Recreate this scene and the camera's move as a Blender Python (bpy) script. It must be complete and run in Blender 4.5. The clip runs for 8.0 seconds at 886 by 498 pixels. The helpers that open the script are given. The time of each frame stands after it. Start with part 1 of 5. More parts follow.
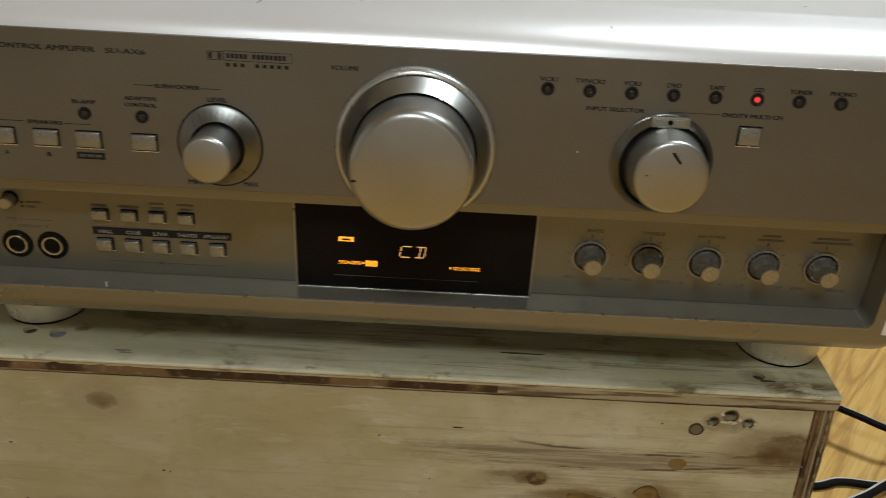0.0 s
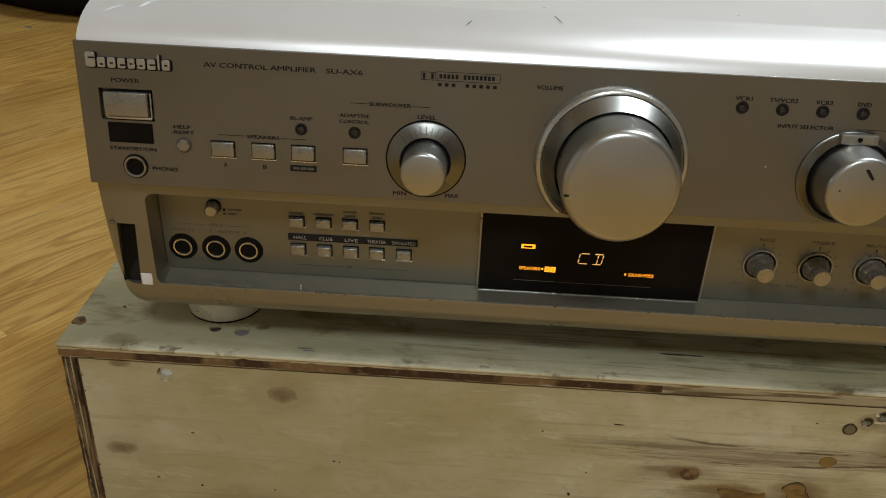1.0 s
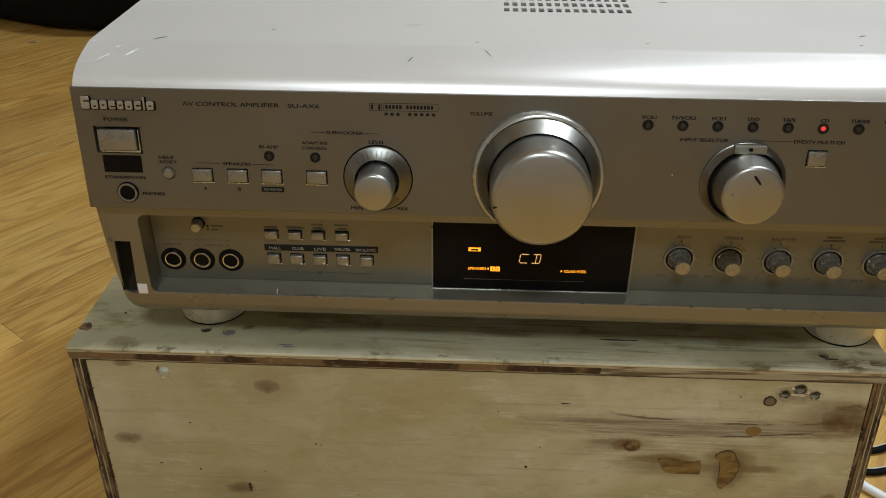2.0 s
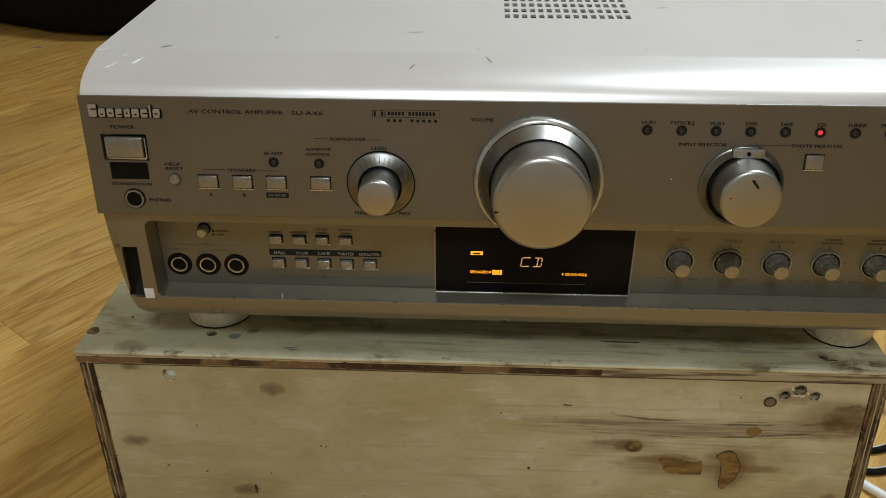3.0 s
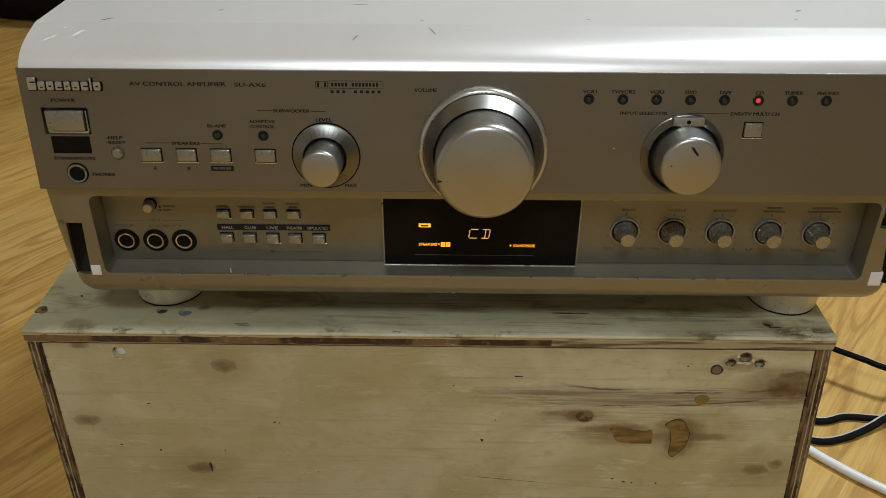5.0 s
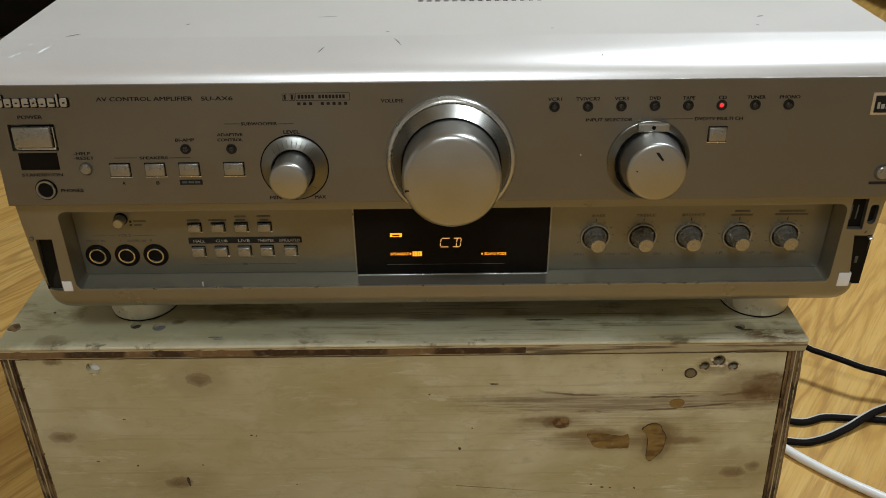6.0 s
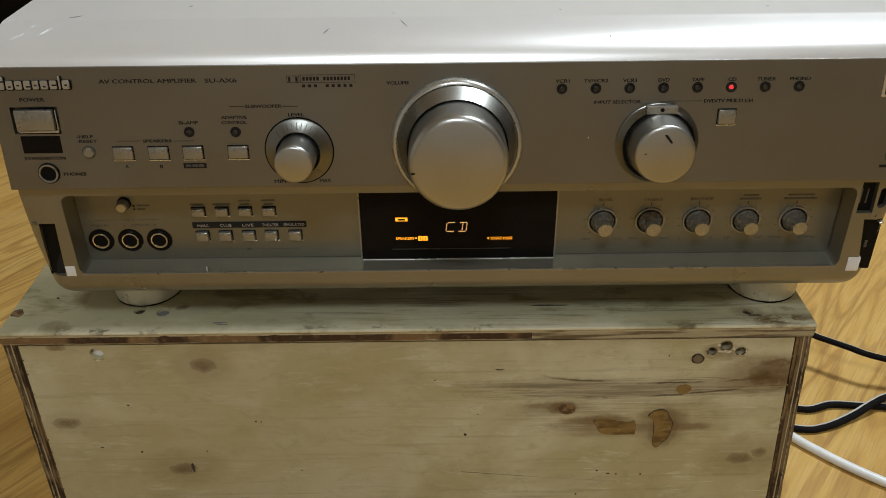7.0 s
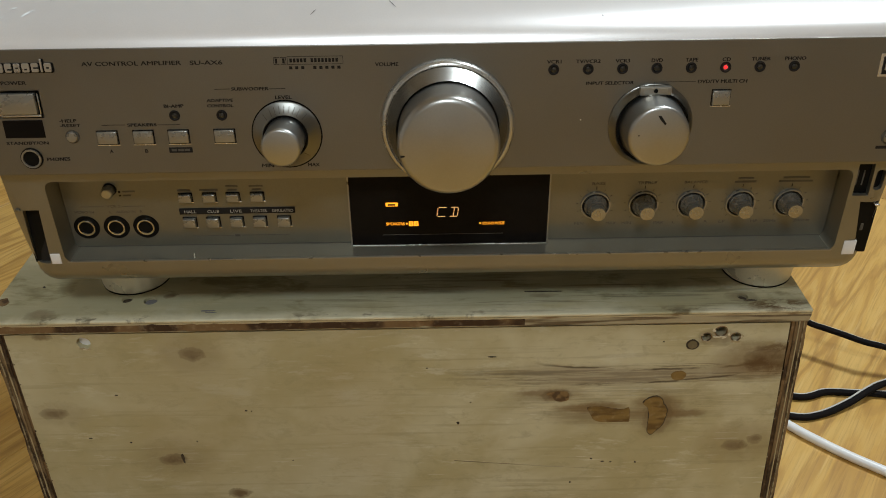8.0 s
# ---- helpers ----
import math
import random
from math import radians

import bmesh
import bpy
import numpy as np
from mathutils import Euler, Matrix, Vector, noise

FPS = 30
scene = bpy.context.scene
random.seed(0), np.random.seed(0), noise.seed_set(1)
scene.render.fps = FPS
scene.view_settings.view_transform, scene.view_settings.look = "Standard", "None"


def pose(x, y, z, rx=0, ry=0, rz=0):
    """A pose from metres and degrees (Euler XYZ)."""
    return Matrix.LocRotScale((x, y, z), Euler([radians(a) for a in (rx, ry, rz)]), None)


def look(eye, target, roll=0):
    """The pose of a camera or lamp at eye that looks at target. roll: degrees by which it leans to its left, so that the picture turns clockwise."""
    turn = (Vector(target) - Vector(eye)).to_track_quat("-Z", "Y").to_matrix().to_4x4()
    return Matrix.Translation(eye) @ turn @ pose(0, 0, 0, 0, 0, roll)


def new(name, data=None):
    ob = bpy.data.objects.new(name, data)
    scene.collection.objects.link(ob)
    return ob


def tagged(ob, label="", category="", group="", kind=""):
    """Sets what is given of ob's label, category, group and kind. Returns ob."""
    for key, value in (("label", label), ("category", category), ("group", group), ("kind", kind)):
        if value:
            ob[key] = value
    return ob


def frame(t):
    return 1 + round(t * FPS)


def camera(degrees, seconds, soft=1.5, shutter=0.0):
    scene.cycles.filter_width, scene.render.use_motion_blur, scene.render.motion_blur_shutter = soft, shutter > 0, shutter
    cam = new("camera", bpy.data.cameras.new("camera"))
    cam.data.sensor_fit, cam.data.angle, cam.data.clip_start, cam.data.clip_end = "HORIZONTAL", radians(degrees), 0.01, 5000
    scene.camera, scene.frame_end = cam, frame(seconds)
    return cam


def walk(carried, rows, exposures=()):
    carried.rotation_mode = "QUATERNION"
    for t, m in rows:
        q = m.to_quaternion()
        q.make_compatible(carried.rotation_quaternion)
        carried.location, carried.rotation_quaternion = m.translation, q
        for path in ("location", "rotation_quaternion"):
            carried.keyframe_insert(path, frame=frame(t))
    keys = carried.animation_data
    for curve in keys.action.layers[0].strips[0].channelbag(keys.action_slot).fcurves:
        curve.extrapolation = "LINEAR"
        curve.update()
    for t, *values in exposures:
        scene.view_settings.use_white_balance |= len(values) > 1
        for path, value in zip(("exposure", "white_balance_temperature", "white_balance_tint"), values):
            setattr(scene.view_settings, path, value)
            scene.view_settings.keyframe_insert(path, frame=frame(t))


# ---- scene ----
cam = camera(54.6, 8.0, soft=0.95, shutter=0.2)
LIFT = -0.265
PATH = [
    (0, (0.011, -0.305, 0.723), (0.018, 1.433, -0.266), 3.1),
    (0.2, (-0.014, -0.311, 0.728), (-0.034, 1.422, -0.27), 2.6),
    (0.5, (-0.04, -0.315, 0.731), (-0.072, 1.41, -0.28), 2.8),
    (0.7, (-0.048, -0.318, 0.732), (-0.085, 1.407, -0.278), 3.0),
    (1, (-0.057, -0.321, 0.737), (-0.107, 1.402, -0.277), 2.5),
    (1.2, (-0.059, -0.325, 0.744), (-0.106, 1.39, -0.284), 2.1),
    (1.5, (-0.043, -0.347, 0.759), (-0.089, 1.36, -0.282), 1.3),
    (1.7, (-0.032, -0.356, 0.765), (-0.089, 1.353, -0.272), 0.8),
    (2.8, (-0.027, -0.366, 0.777), (-0.116, 1.345, -0.255), -0.4),
    (3, (-0.028, -0.366, 0.775), (-0.11, 1.345, -0.257), -0.2),
    (3.5, (-0.031, -0.366, 0.778), (-0.098, 1.353, -0.241), 0.2),
    (4, (-0.029, -0.371, 0.776), (-0.097, 1.338, -0.26), 0.3),
    (4.5, (-0.02, -0.376, 0.77), (-0.069, 1.328, -0.275), 0.3),
    (5, (-0.015, -0.372, 0.768), (-0.034, 1.329, -0.283), 0.2),
    (5.2, (-0.013, -0.371, 0.766), (-0.024, 1.334, -0.28), -0.1),
    (6.3, (-0.005, -0.374, 0.769), (0.002, 1.339, -0.262), -0.5),
    (6.5, (-0.006, -0.373, 0.767), (-0.006, 1.335, -0.273), -0.7),
    (7, (-0.008, -0.372, 0.764), (-0.006, 1.33, -0.287), -0.6),
    (7.5, (-0.008, -0.369, 0.759), (0.011, 1.328, -0.299), -0.3),
    (8, (-0.006, -0.369, 0.757), (0.007, 1.325, -0.306), -0.7),
]
walk(cam, [(t, look((eye[0], eye[1], eye[2] + LIFT), (target[0], target[1], target[2] + LIFT), roll)) for t, eye, target, roll in PATH])

# ---- world, lights, exposure ----
world = bpy.data.worlds.new("room_air")
scene.world = world
world.use_nodes = True
world.node_tree.nodes["Background"].inputs[0].default_value = (0.9, 0.95, 1.0, 1)
world.node_tree.nodes["Background"].inputs[1].default_value = 0.02
scene.view_settings.exposure = 0.0


def ceiling_lamp(x, y, z, wide, deep, watts, colour):
    data = bpy.data.lights.new("ceiling_lamp", "AREA")
    data.shape, data.size, data.size_y, data.energy, data.color = "RECTANGLE", wide, deep, watts, colour
    ob = new("ceiling_lamp", data)
    ob.matrix_basis = pose(x, y, z)
    return tagged(ob, "soft warm white ceiling lamp under the ceiling", "lamp")


ceiling_lamp(-0.05, -1.60, 2.38, 0.5, 0.5, 24.0, (0.815, 0.925, 1.0))
ceiling_lamp(0.95, 0.60, 2.38, 0.4, 0.4, 43.0, (0.815, 0.925, 1.0))


# ---- node helpers ----
def put(nt, sock, v):
    if isinstance(v, bpy.types.NodeSocket):
        nt.links.new(v, sock)
    elif isinstance(v, tuple) and len(v) == 3 and sock.type == "RGBA":
        sock.default_value = (*v, 1)
    else:
        sock.default_value = v


def coords(nt, scale=(1, 1, 1), shift=(0, 0, 0)):
    tc, mp = nt.nodes.new("ShaderNodeTexCoord"), nt.nodes.new("ShaderNodeMapping")
    nt.links.new(tc.outputs["Object"], mp.inputs["Vector"])
    mp.inputs["Scale"].default_value = scale
    put(nt, mp.inputs["Location"], shift)
    return mp.outputs[0]


def cloud(nt, vec, scale, detail=3.0, rough=0.5, warp=0.0):
    n = nt.nodes.new("ShaderNodeTexNoise")
    put(nt, n.inputs["Vector"], vec)
    for key, v in (("Scale", scale), ("Detail", detail), ("Roughness", rough), ("Distortion", warp)):
        put(nt, n.inputs[key], v)
    return n.outputs[0]


def calc(nt, op, a, b=0.0):
    n = nt.nodes.new("ShaderNodeMath")
    n.operation = op
    put(nt, n.inputs[0], a), put(nt, n.inputs[1], b)
    return n.outputs[0]


def span(nt, v, lo, hi, a=0.0, b=1.0):
    n = nt.nodes.new("ShaderNodeMapRange")
    n.interpolation_type = "SMOOTHSTEP"
    for i, w in enumerate((v, lo, hi, a, b)):
        put(nt, n.inputs[i], w)
    return n.outputs[0]


def mixed(nt, fac, a, b, blend="MIX"):
    n = nt.nodes.new("ShaderNodeMix")
    n.data_type, n.blend_type = "RGBA", blend
    put(nt, n.inputs[0], fac), put(nt, n.inputs[6], a), put(nt, n.inputs[7], b)
    return n.outputs[2]


def relief(nt, height, strength, distance):
    n = nt.nodes.new("ShaderNodeBump")
    n.inputs["Strength"].default_value, n.inputs["Distance"].default_value = strength, distance
    put(nt, n.inputs["Height"], height)
    return n.outputs[0]


def material(name):
    m = bpy.data.materials.new(name)
    m.use_nodes = True
    return m, m.node_tree, m.node_tree.nodes["Principled BSDF"]


def plain(name, base, rough=0.5, metal=0.0, vary=0.12, grain=400.0, blotch=18.0, bump=0.05, spread=0.12, coat=0.0):
    """A painted, cast or plated surface: blotches, fine grain and uneven gloss."""
    m, nt, p = material(name)
    vec = coords(nt)
    big, fine = cloud(nt, vec, blotch, 4.0, 0.6), cloud(nt, vec, grain, 2.0)
    shade = calc(nt, "ADD", calc(nt, "MULTIPLY", big, 0.65), calc(nt, "MULTIPLY", fine, 0.35))
    lo, hi = tuple(c * (1 - vary) for c in base), tuple(min(1, c * (1 + vary)) for c in base)
    put(nt, p.inputs["Base Color"], mixed(nt, span(nt, shade, 0.3, 0.7), lo, hi))
    put(nt, p.inputs["Roughness"], span(nt, big, 0.3, 0.7, max(0.02, rough - spread / 2), min(1, rough + spread / 2)))
    p.inputs["Metallic"].default_value, p.inputs["Coat Weight"].default_value = metal, coat
    if bump:
        put(nt, p.inputs["Normal"], relief(nt, fine, bump, 0.0006))
    return m


def glowing(name, colour, strength):
    m, nt, p = material(name)
    vec = coords(nt)
    put(nt, p.inputs["Base Color"], colour)
    put(nt, p.inputs["Emission Color"], mixed(nt, cloud(nt, vec, 900.0), tuple(c * 0.75 for c in colour), colour))
    p.inputs["Emission Strength"].default_value = strength
    return m


def position(nt):
    s = nt.nodes.new("ShaderNodeSeparateXYZ")
    nt.links.new(coords(nt), s.inputs[0])
    return s.outputs[0], s.outputs[1], s.outputs[2]


def spot(nt, a, b, ca, cb, ra, rb, lo=0.1, hi=1.2):
    """A soft oval stain at (ca, cb)."""
    da = calc(nt, "POWER", calc(nt, "DIVIDE", calc(nt, "SUBTRACT", a, ca), ra), 2.0)
    db = calc(nt, "POWER", calc(nt, "DIVIDE", calc(nt, "SUBTRACT", b, cb), rb), 2.0)
    return span(nt, calc(nt, "ADD", da, db), lo, hi, 1.0, 0.0)


def laminate():
    m, nt, p = material("oak_laminate")
    info = nt.nodes.new("ShaderNodeObjectInfo")
    shift = nt.nodes.new("ShaderNodeCombineXYZ")
    nt.links.new(calc(nt, "MULTIPLY", info.outputs["Random"], 37.0), shift.inputs[0])
    nt.links.new(calc(nt, "MULTIPLY", info.outputs["Random"], 11.0), shift.inputs[1])
    at = shift.outputs[0]
    flow = cloud(nt, coords(nt, (1.5, 13.0, 1.0), at), 1.0, 2.0, 0.5, 0.3)
    jitter = cloud(nt, coords(nt, (16.0, 70.0, 1.0), at), 1.0, 4.0)
    rings = calc(nt, "SINE", calc(nt, "ADD", calc(nt, "MULTIPLY", flow, 130.0), calc(nt, "MULTIPLY", jitter, 6.0)))
    fade = span(nt, cloud(nt, coords(nt, (3.0, 14.0, 1.0), at), 1.0, 3.0), 0.36, 0.60, 0.10, 0.62)
    fibre = cloud(nt, coords(nt, (14.0, 480.0, 1.0), at), 1.0, 5.0, 0.65)
    streaks = cloud(nt, coords(nt, (7.5, 85.0, 1.0), at), 1.0, 5.0, 0.62, 0.6)
    bands = cloud(nt, coords(nt, (0.9, 10.0, 1.0), at), 1.0, 2.0)
    c = mixed(nt, span(nt, bands, 0.35, 0.65), (0.52, 0.288, 0.064), (0.66, 0.404, 0.110))
    c = mixed(nt, calc(nt, "MULTIPLY", span(nt, rings, 0.15, 1.0), fade), c, (0.36, 0.182, 0.042))
    c = mixed(nt, calc(nt, "MULTIPLY", span(nt, rings, -1.0, -0.3, 0.55, 0.0), fade), c, (0.71, 0.475, 0.16))
    c = mixed(nt, span(nt, streaks, 0.50, 0.66, 0.0, 0.5), c, (0.31, 0.152, 0.034))
    c = mixed(nt, span(nt, streaks, 0.30, 0.44, 0.45, 0.0), c, (0.70, 0.48, 0.18))
    c = mixed(nt, span(nt, fibre, 0.48, 0.68, 0.0, 0.34), c, (0.27, 0.13, 0.03))
    tone = calc(nt, "ADD", calc(nt, "MULTIPLY", info.outputs["Random"], 0.3), 0.82)
    c = mixed(nt, 1.0, c, tone, "MULTIPLY")
    put(nt, p.inputs["Base Color"], c)
    put(nt, p.inputs["Roughness"], span(nt, fibre, 0.3, 0.7, 0.3, 0.46))
    put(nt, p.inputs["Normal"], relief(nt, fibre, 0.12, 0.0005))
    return m


FRONT_KNOTS = ((-0.1421, 0.1925, 0.0070, 0.0048, 0.85), (-0.2285, 0.1506, 0.0082, 0.0042, 0.75), (-0.1665, 0.1123, 0.0080, 0.0048, 0.9), (-0.1306, 0.0825, 0.0070, 0.0042, 0.95),
               (0.0612, 0.1577, 0.0085, 0.0050, 1.0), (0.1700, 0.1158, 0.0072, 0.0045, 0.8), (0.1820, 0.1208, 0.0040, 0.0042, 0.7), (0.1480, 0.1985, 0.0125, 0.0060, 0.6),
               (0.1770, 0.1838, 0.0125, 0.0058, 1.0), (0.1862, 0.1800, 0.0045, 0.0060, 0.85), (0.1212, 0.1415, 0.0082, 0.0150, 0.75), (-0.2220, 0.2070, 0.0050, 0.0030, 0.8))
FRONT_HALOS = ((0.0795, 0.1478, 0.016, 0.0030, 0.9), (0.0870, 0.1495, 0.012, 0.0025, 0.7), (0.1340, 0.1428, 0.013, 0.0022, 0.75), (0.1260, 0.1480, 0.008, 0.0060, 0.7), (0.1110, 0.1515, 0.006, 0.0030, 0.6), (0.0520, 0.1600, 0.012, 0.0022, 0.7), (0.0560, 0.1590, 0.020, 0.005, 0.55), (0.0860, 0.1435, 0.026, 0.008, 0.5), (0.1210, 0.1420, 0.013, 0.016, 0.6), (0.1270, 0.1430, 0.022, 0.003, 0.6), (0.1740, 0.1820, 0.024, 0.013, 0.8), (0.1740, 0.1180, 0.024, 0.015, 0.4),
               (-0.1430, 0.1920, 0.016, 0.012, 0.35), (-0.1650, 0.1140, 0.022, 0.014, 0.3), (-0.2260, 0.1500, 0.014, 0.008, 0.3))
TOP_KNOTS = ((-0.1547, 0.0232, 0.0034, 0.0028, 0.9), (-0.2215, 0.0075, 0.0080, 0.0045, 0.55), (0.1600, 0.0140, 0.0090, 0.0050, 0.5), (0.0520, 0.0180, 0.0080, 0.0022, 0.5))


def whitewashed(name, top=False):
    """Pale limed plywood with grain, wiped patches, streaks, knots and stains."""
    m, nt, p = material(name)
    x, y, z = position(nt)
    across = y if top else z
    wob = cloud(nt, coords(nt, (170, 170, 170)), 1.0, 3.0, 0.6)
    xw = calc(nt, "ADD", x, calc(nt, "MULTIPLY", calc(nt, "SUBTRACT", wob, 0.5), 0.007))
    aw = calc(nt, "ADD", across, calc(nt, "MULTIPLY", calc(nt, "SUBTRACT", cloud(nt, coords(nt, (150, 150, 150), (3, 5, 7)), 1.0, 3.0, 0.6), 0.5), 0.005))
    drift = cloud(nt, coords(nt, (13, 13, 15)), 1.0, 4.0, 0.6, 0.3)
    grain = cloud(nt, coords(nt, (10, 260, 240)), 1.0, 4.0, 0.65, 0.3)
    mottle = cloud(nt, coords(nt, (70, 140, 120)), 1.0, 8.0, 0.75, 0.4)
    wipe = cloud(nt, coords(nt, (26, 110, 95), (1, 2, 3)), 1.0, 8.0, 0.72, 0.3)
    c = mixed(nt, span(nt, drift, 0.36, 0.64), (0.51, 0.447, 0.252), (0.660, 0.615, 0.425))
    c = mixed(nt, span(nt, mottle, 0.5, 0.66, 0.0, 0.36), c, (0.36, 0.315, 0.175))
    c = mixed(nt, span(nt, grain, 0.54, 0.68, 0.0, 0.34), c, (0.34, 0.285, 0.155))
    c = mixed(nt, span(nt, wipe, 0.545, 0.66, 0.0, 0.48), c, (0.74, 0.715, 0.56))
    streak = cloud(nt, coords(nt, (11, 330, 330), (0.3, 0, 0)), 1.0, 7.0, 0.68, 0.6)
    fine = cloud(nt, coords(nt, (22, 520, 520)), 1.0, 5.0, 0.65, 0.3)
    if top:
        c = mixed(nt, span(nt, cloud(nt, coords(nt, (9, 40, 1)), 1.0, 3.0), 0.40, 0.62, 0.0, 0.8), c, (0.43, 0.40, 0.25))
        stain = cloud(nt, coords(nt, (22, 60, 1), (4, 1, 0)), 1.0, 5.0, 0.65, 0.4)
        c = mixed(nt, span(nt, stain, 0.52, 0.66, 0.0, 0.75), c, (0.24, 0.205, 0.10))
        # Worn pale front edge, brightened further to paint the highlight band there.
        worn = calc(nt, "MULTIPLY", span(nt, aw, 0.001, 0.0085, 1.0, 0.0), span(nt, cloud(nt, coords(nt, (30, 30, 1), (7, 0, 0)), 1.0, 4.0), 0.34, 0.52))
        c = mixed(nt, calc(nt, "MULTIPLY", worn, 0.9), c, (0.78, 0.73, 0.53))
        smear = calc(nt, "MULTIPLY", span(nt, aw, 0.001, 0.009, 1.0, 0.0), span(nt, cloud(nt, coords(nt, (38, 60, 1), (2, 9, 0)), 1.0, 5.0, 0.65), 0.53, 0.62))
        c = mixed(nt, calc(nt, "MULTIPLY", smear, 0.8), c, (0.13, 0.095, 0.045))
        c = mixed(nt, calc(nt, "MULTIPLY", spot(nt, xw, aw, 0.178, 0.006, 0.022, 0.007), span(nt, mottle, 0.42, 0.56)), c, (0.16, 0.10, 0.04))
        zone = calc(nt, "MAXIMUM", spot(nt, xw, aw, 0.05, 0.022, 0.16, 0.022), spot(nt, xw, aw, 0.165, 0.006, 0.05, 0.010))
        c = mixed(nt, calc(nt, "MULTIPLY", span(nt, streak, 0.52, 0.62), calc(nt, "MULTIPLY", zone, 0.65)), c, (0.14, 0.105, 0.055))
        knots, halos = TOP_KNOTS, ()
    else:
        zone = calc(nt, "MAXIMUM", spot(nt, xw, aw, 0.075, 0.1722, 0.080, 0.0095), spot(nt, xw, aw, 0.150, 0.1735, 0.070, 0.0095))
        zone = calc(nt, "MAXIMUM", zone, calc(nt, "MULTIPLY", spot(nt, xw, aw, 0.10, 0.1500, 0.075, 0.018), 0.45))
        c = mixed(nt, calc(nt, "MULTIPLY", zone, 0.28), c, (0.29, 0.22, 0.12))
        lines = calc(nt, "MAXIMUM", span(nt, streak, 0.50, 0.57), calc(nt, "MULTIPLY", span(nt, fine, 0.54, 0.60), 0.75))
        c = mixed(nt, calc(nt, "MULTIPLY", lines, calc(nt, "MULTIPLY", zone, 0.62)), c, (0.095, 0.070, 0.042))
        # the grey band between two long cracks, and pale scrapes along the grain
        az = calc(nt, "ADD", across, calc(nt, "MULTIPLY", calc(nt, "SUBTRACT", cloud(nt, coords(nt, (45, 60, 60), (6, 1, 2)), 1.0, 4.0, 0.55), 0.5), 0.004))

        def crack(cx, low, bend):
            return calc(nt, "SUBTRACT", az, calc(nt, "ADD", calc(nt, "MULTIPLY", calc(nt, "POWER", calc(nt, "SUBTRACT", x, cx), 2.0), bend), low))
        above, below = crack(0.120, 0.1762, 1.1), crack(0.086, 0.1654, 1.2)
        reach = span(nt, xw, 0.030, 0.075)
        band = calc(nt, "MULTIPLY", span(nt, above, -0.001, 0.0015, 1.0, 0.0), span(nt, below, -0.0015, 0.001))
        c = mixed(nt, calc(nt, "MULTIPLY", calc(nt, "MULTIPLY", band, reach), 0.42), c, (0.35, 0.285, 0.205))
        broken = span(nt, cloud(nt, coords(nt, (38, 300, 300), (5, 2, 9)), 1.0, 4.0, 0.6), 0.42, 0.55)
        for line in (above, below):
            thin = span(nt, calc(nt, "ABSOLUTE", line), 0.0002, 0.0011, 1.0, 0.0)
            c = mixed(nt, calc(nt, "MULTIPLY", calc(nt, "MULTIPLY", thin, broken), calc(nt, "MULTIPLY", reach, 0.85)), c, (0.085, 0.06, 0.036))
        scrape = cloud(nt, coords(nt, (55, 620, 620), (8, 3, 1)), 1.0, 3.0, 0.55, 0.2)
        patch = span(nt, cloud(nt, coords(nt, (16, 30, 30), (2, 8, 4)), 1.0, 3.0), 0.47, 0.62)
        c = mixed(nt, calc(nt, "MULTIPLY", span(nt, scrape, 0.61, 0.70, 0.0, 0.5), patch), c, (0.80, 0.78, 0.66))
        yellow = calc(nt, "MAXIMUM", spot(nt, x, across, -0.145, 0.15, 0.045, 0.08), spot(nt, x, across, -0.055, 0.15, 0.03, 0.075))
        c = mixed(nt, calc(nt, "MULTIPLY", yellow, 0.28), c, (0.47, 0.37, 0.18))
        c = mixed(nt, calc(nt, "MULTIPLY", spot(nt, xw, aw, -0.17, 0.12, 0.17, 0.14), 0.30), c, (0.44, 0.37, 0.20))
        c = mixed(nt, calc(nt, "MULTIPLY", span(nt, aw, 0.200, 0.2085), 0.35), c, (0.38, 0.30, 0.15))
        knots, halos = FRONT_KNOTS, FRONT_HALOS
    for cx, cz, rx, rz, k in halos:
        c = mixed(nt, calc(nt, "MULTIPLY", spot(nt, xw, aw, cx, cz, rx * 1.3, rz * 1.3), k * 0.8), c, (0.235, 0.155, 0.07))
    for cx, cz, rx, rz, k in knots:
        c = mixed(nt, calc(nt, "MULTIPLY", spot(nt, xw, aw, cx, cz, rx * 1.05, rz * 1.05, 0.05, 1.1), k), c, mixed(nt, span(nt, wob, 0.35, 0.65), (0.155, 0.10, 0.048), (0.23, 0.165, 0.09)))
    for cx, cz, rx, rz, k in knots:
        da = calc(nt, "POWER", calc(nt, "DIVIDE", calc(nt, "SUBTRACT", xw, cx), rx), 2.0)
        far = calc(nt, "ADD", da, calc(nt, "POWER", calc(nt, "DIVIDE", calc(nt, "SUBTRACT", aw, cz), rz), 2.0))
        ring = calc(nt, "MULTIPLY", span(nt, far, 0.45, 0.8), span(nt, far, 0.85, 1.3, 1.0, 0.0))
        c = mixed(nt, calc(nt, "MULTIPLY", ring, 0.28 * k), c, (0.15, 0.10, 0.05))
    if not top:
        for cx, cz, rx, rz in ((0.1735, 0.1790, 0.012, 0.0055), (0.1850, 0.1755, 0.008, 0.0060), (0.1820, 0.1900, 0.014, 0.0035)):
            stain = calc(nt, "MULTIPLY", spot(nt, xw, aw, cx, cz, rx, rz, 0.0, 1.2), span(nt, mottle, 0.38, 0.54, 0.35, 1.0))
            c = mixed(nt, calc(nt, "MULTIPLY", stain, 0.85), c, (0.125, 0.066, 0.024))
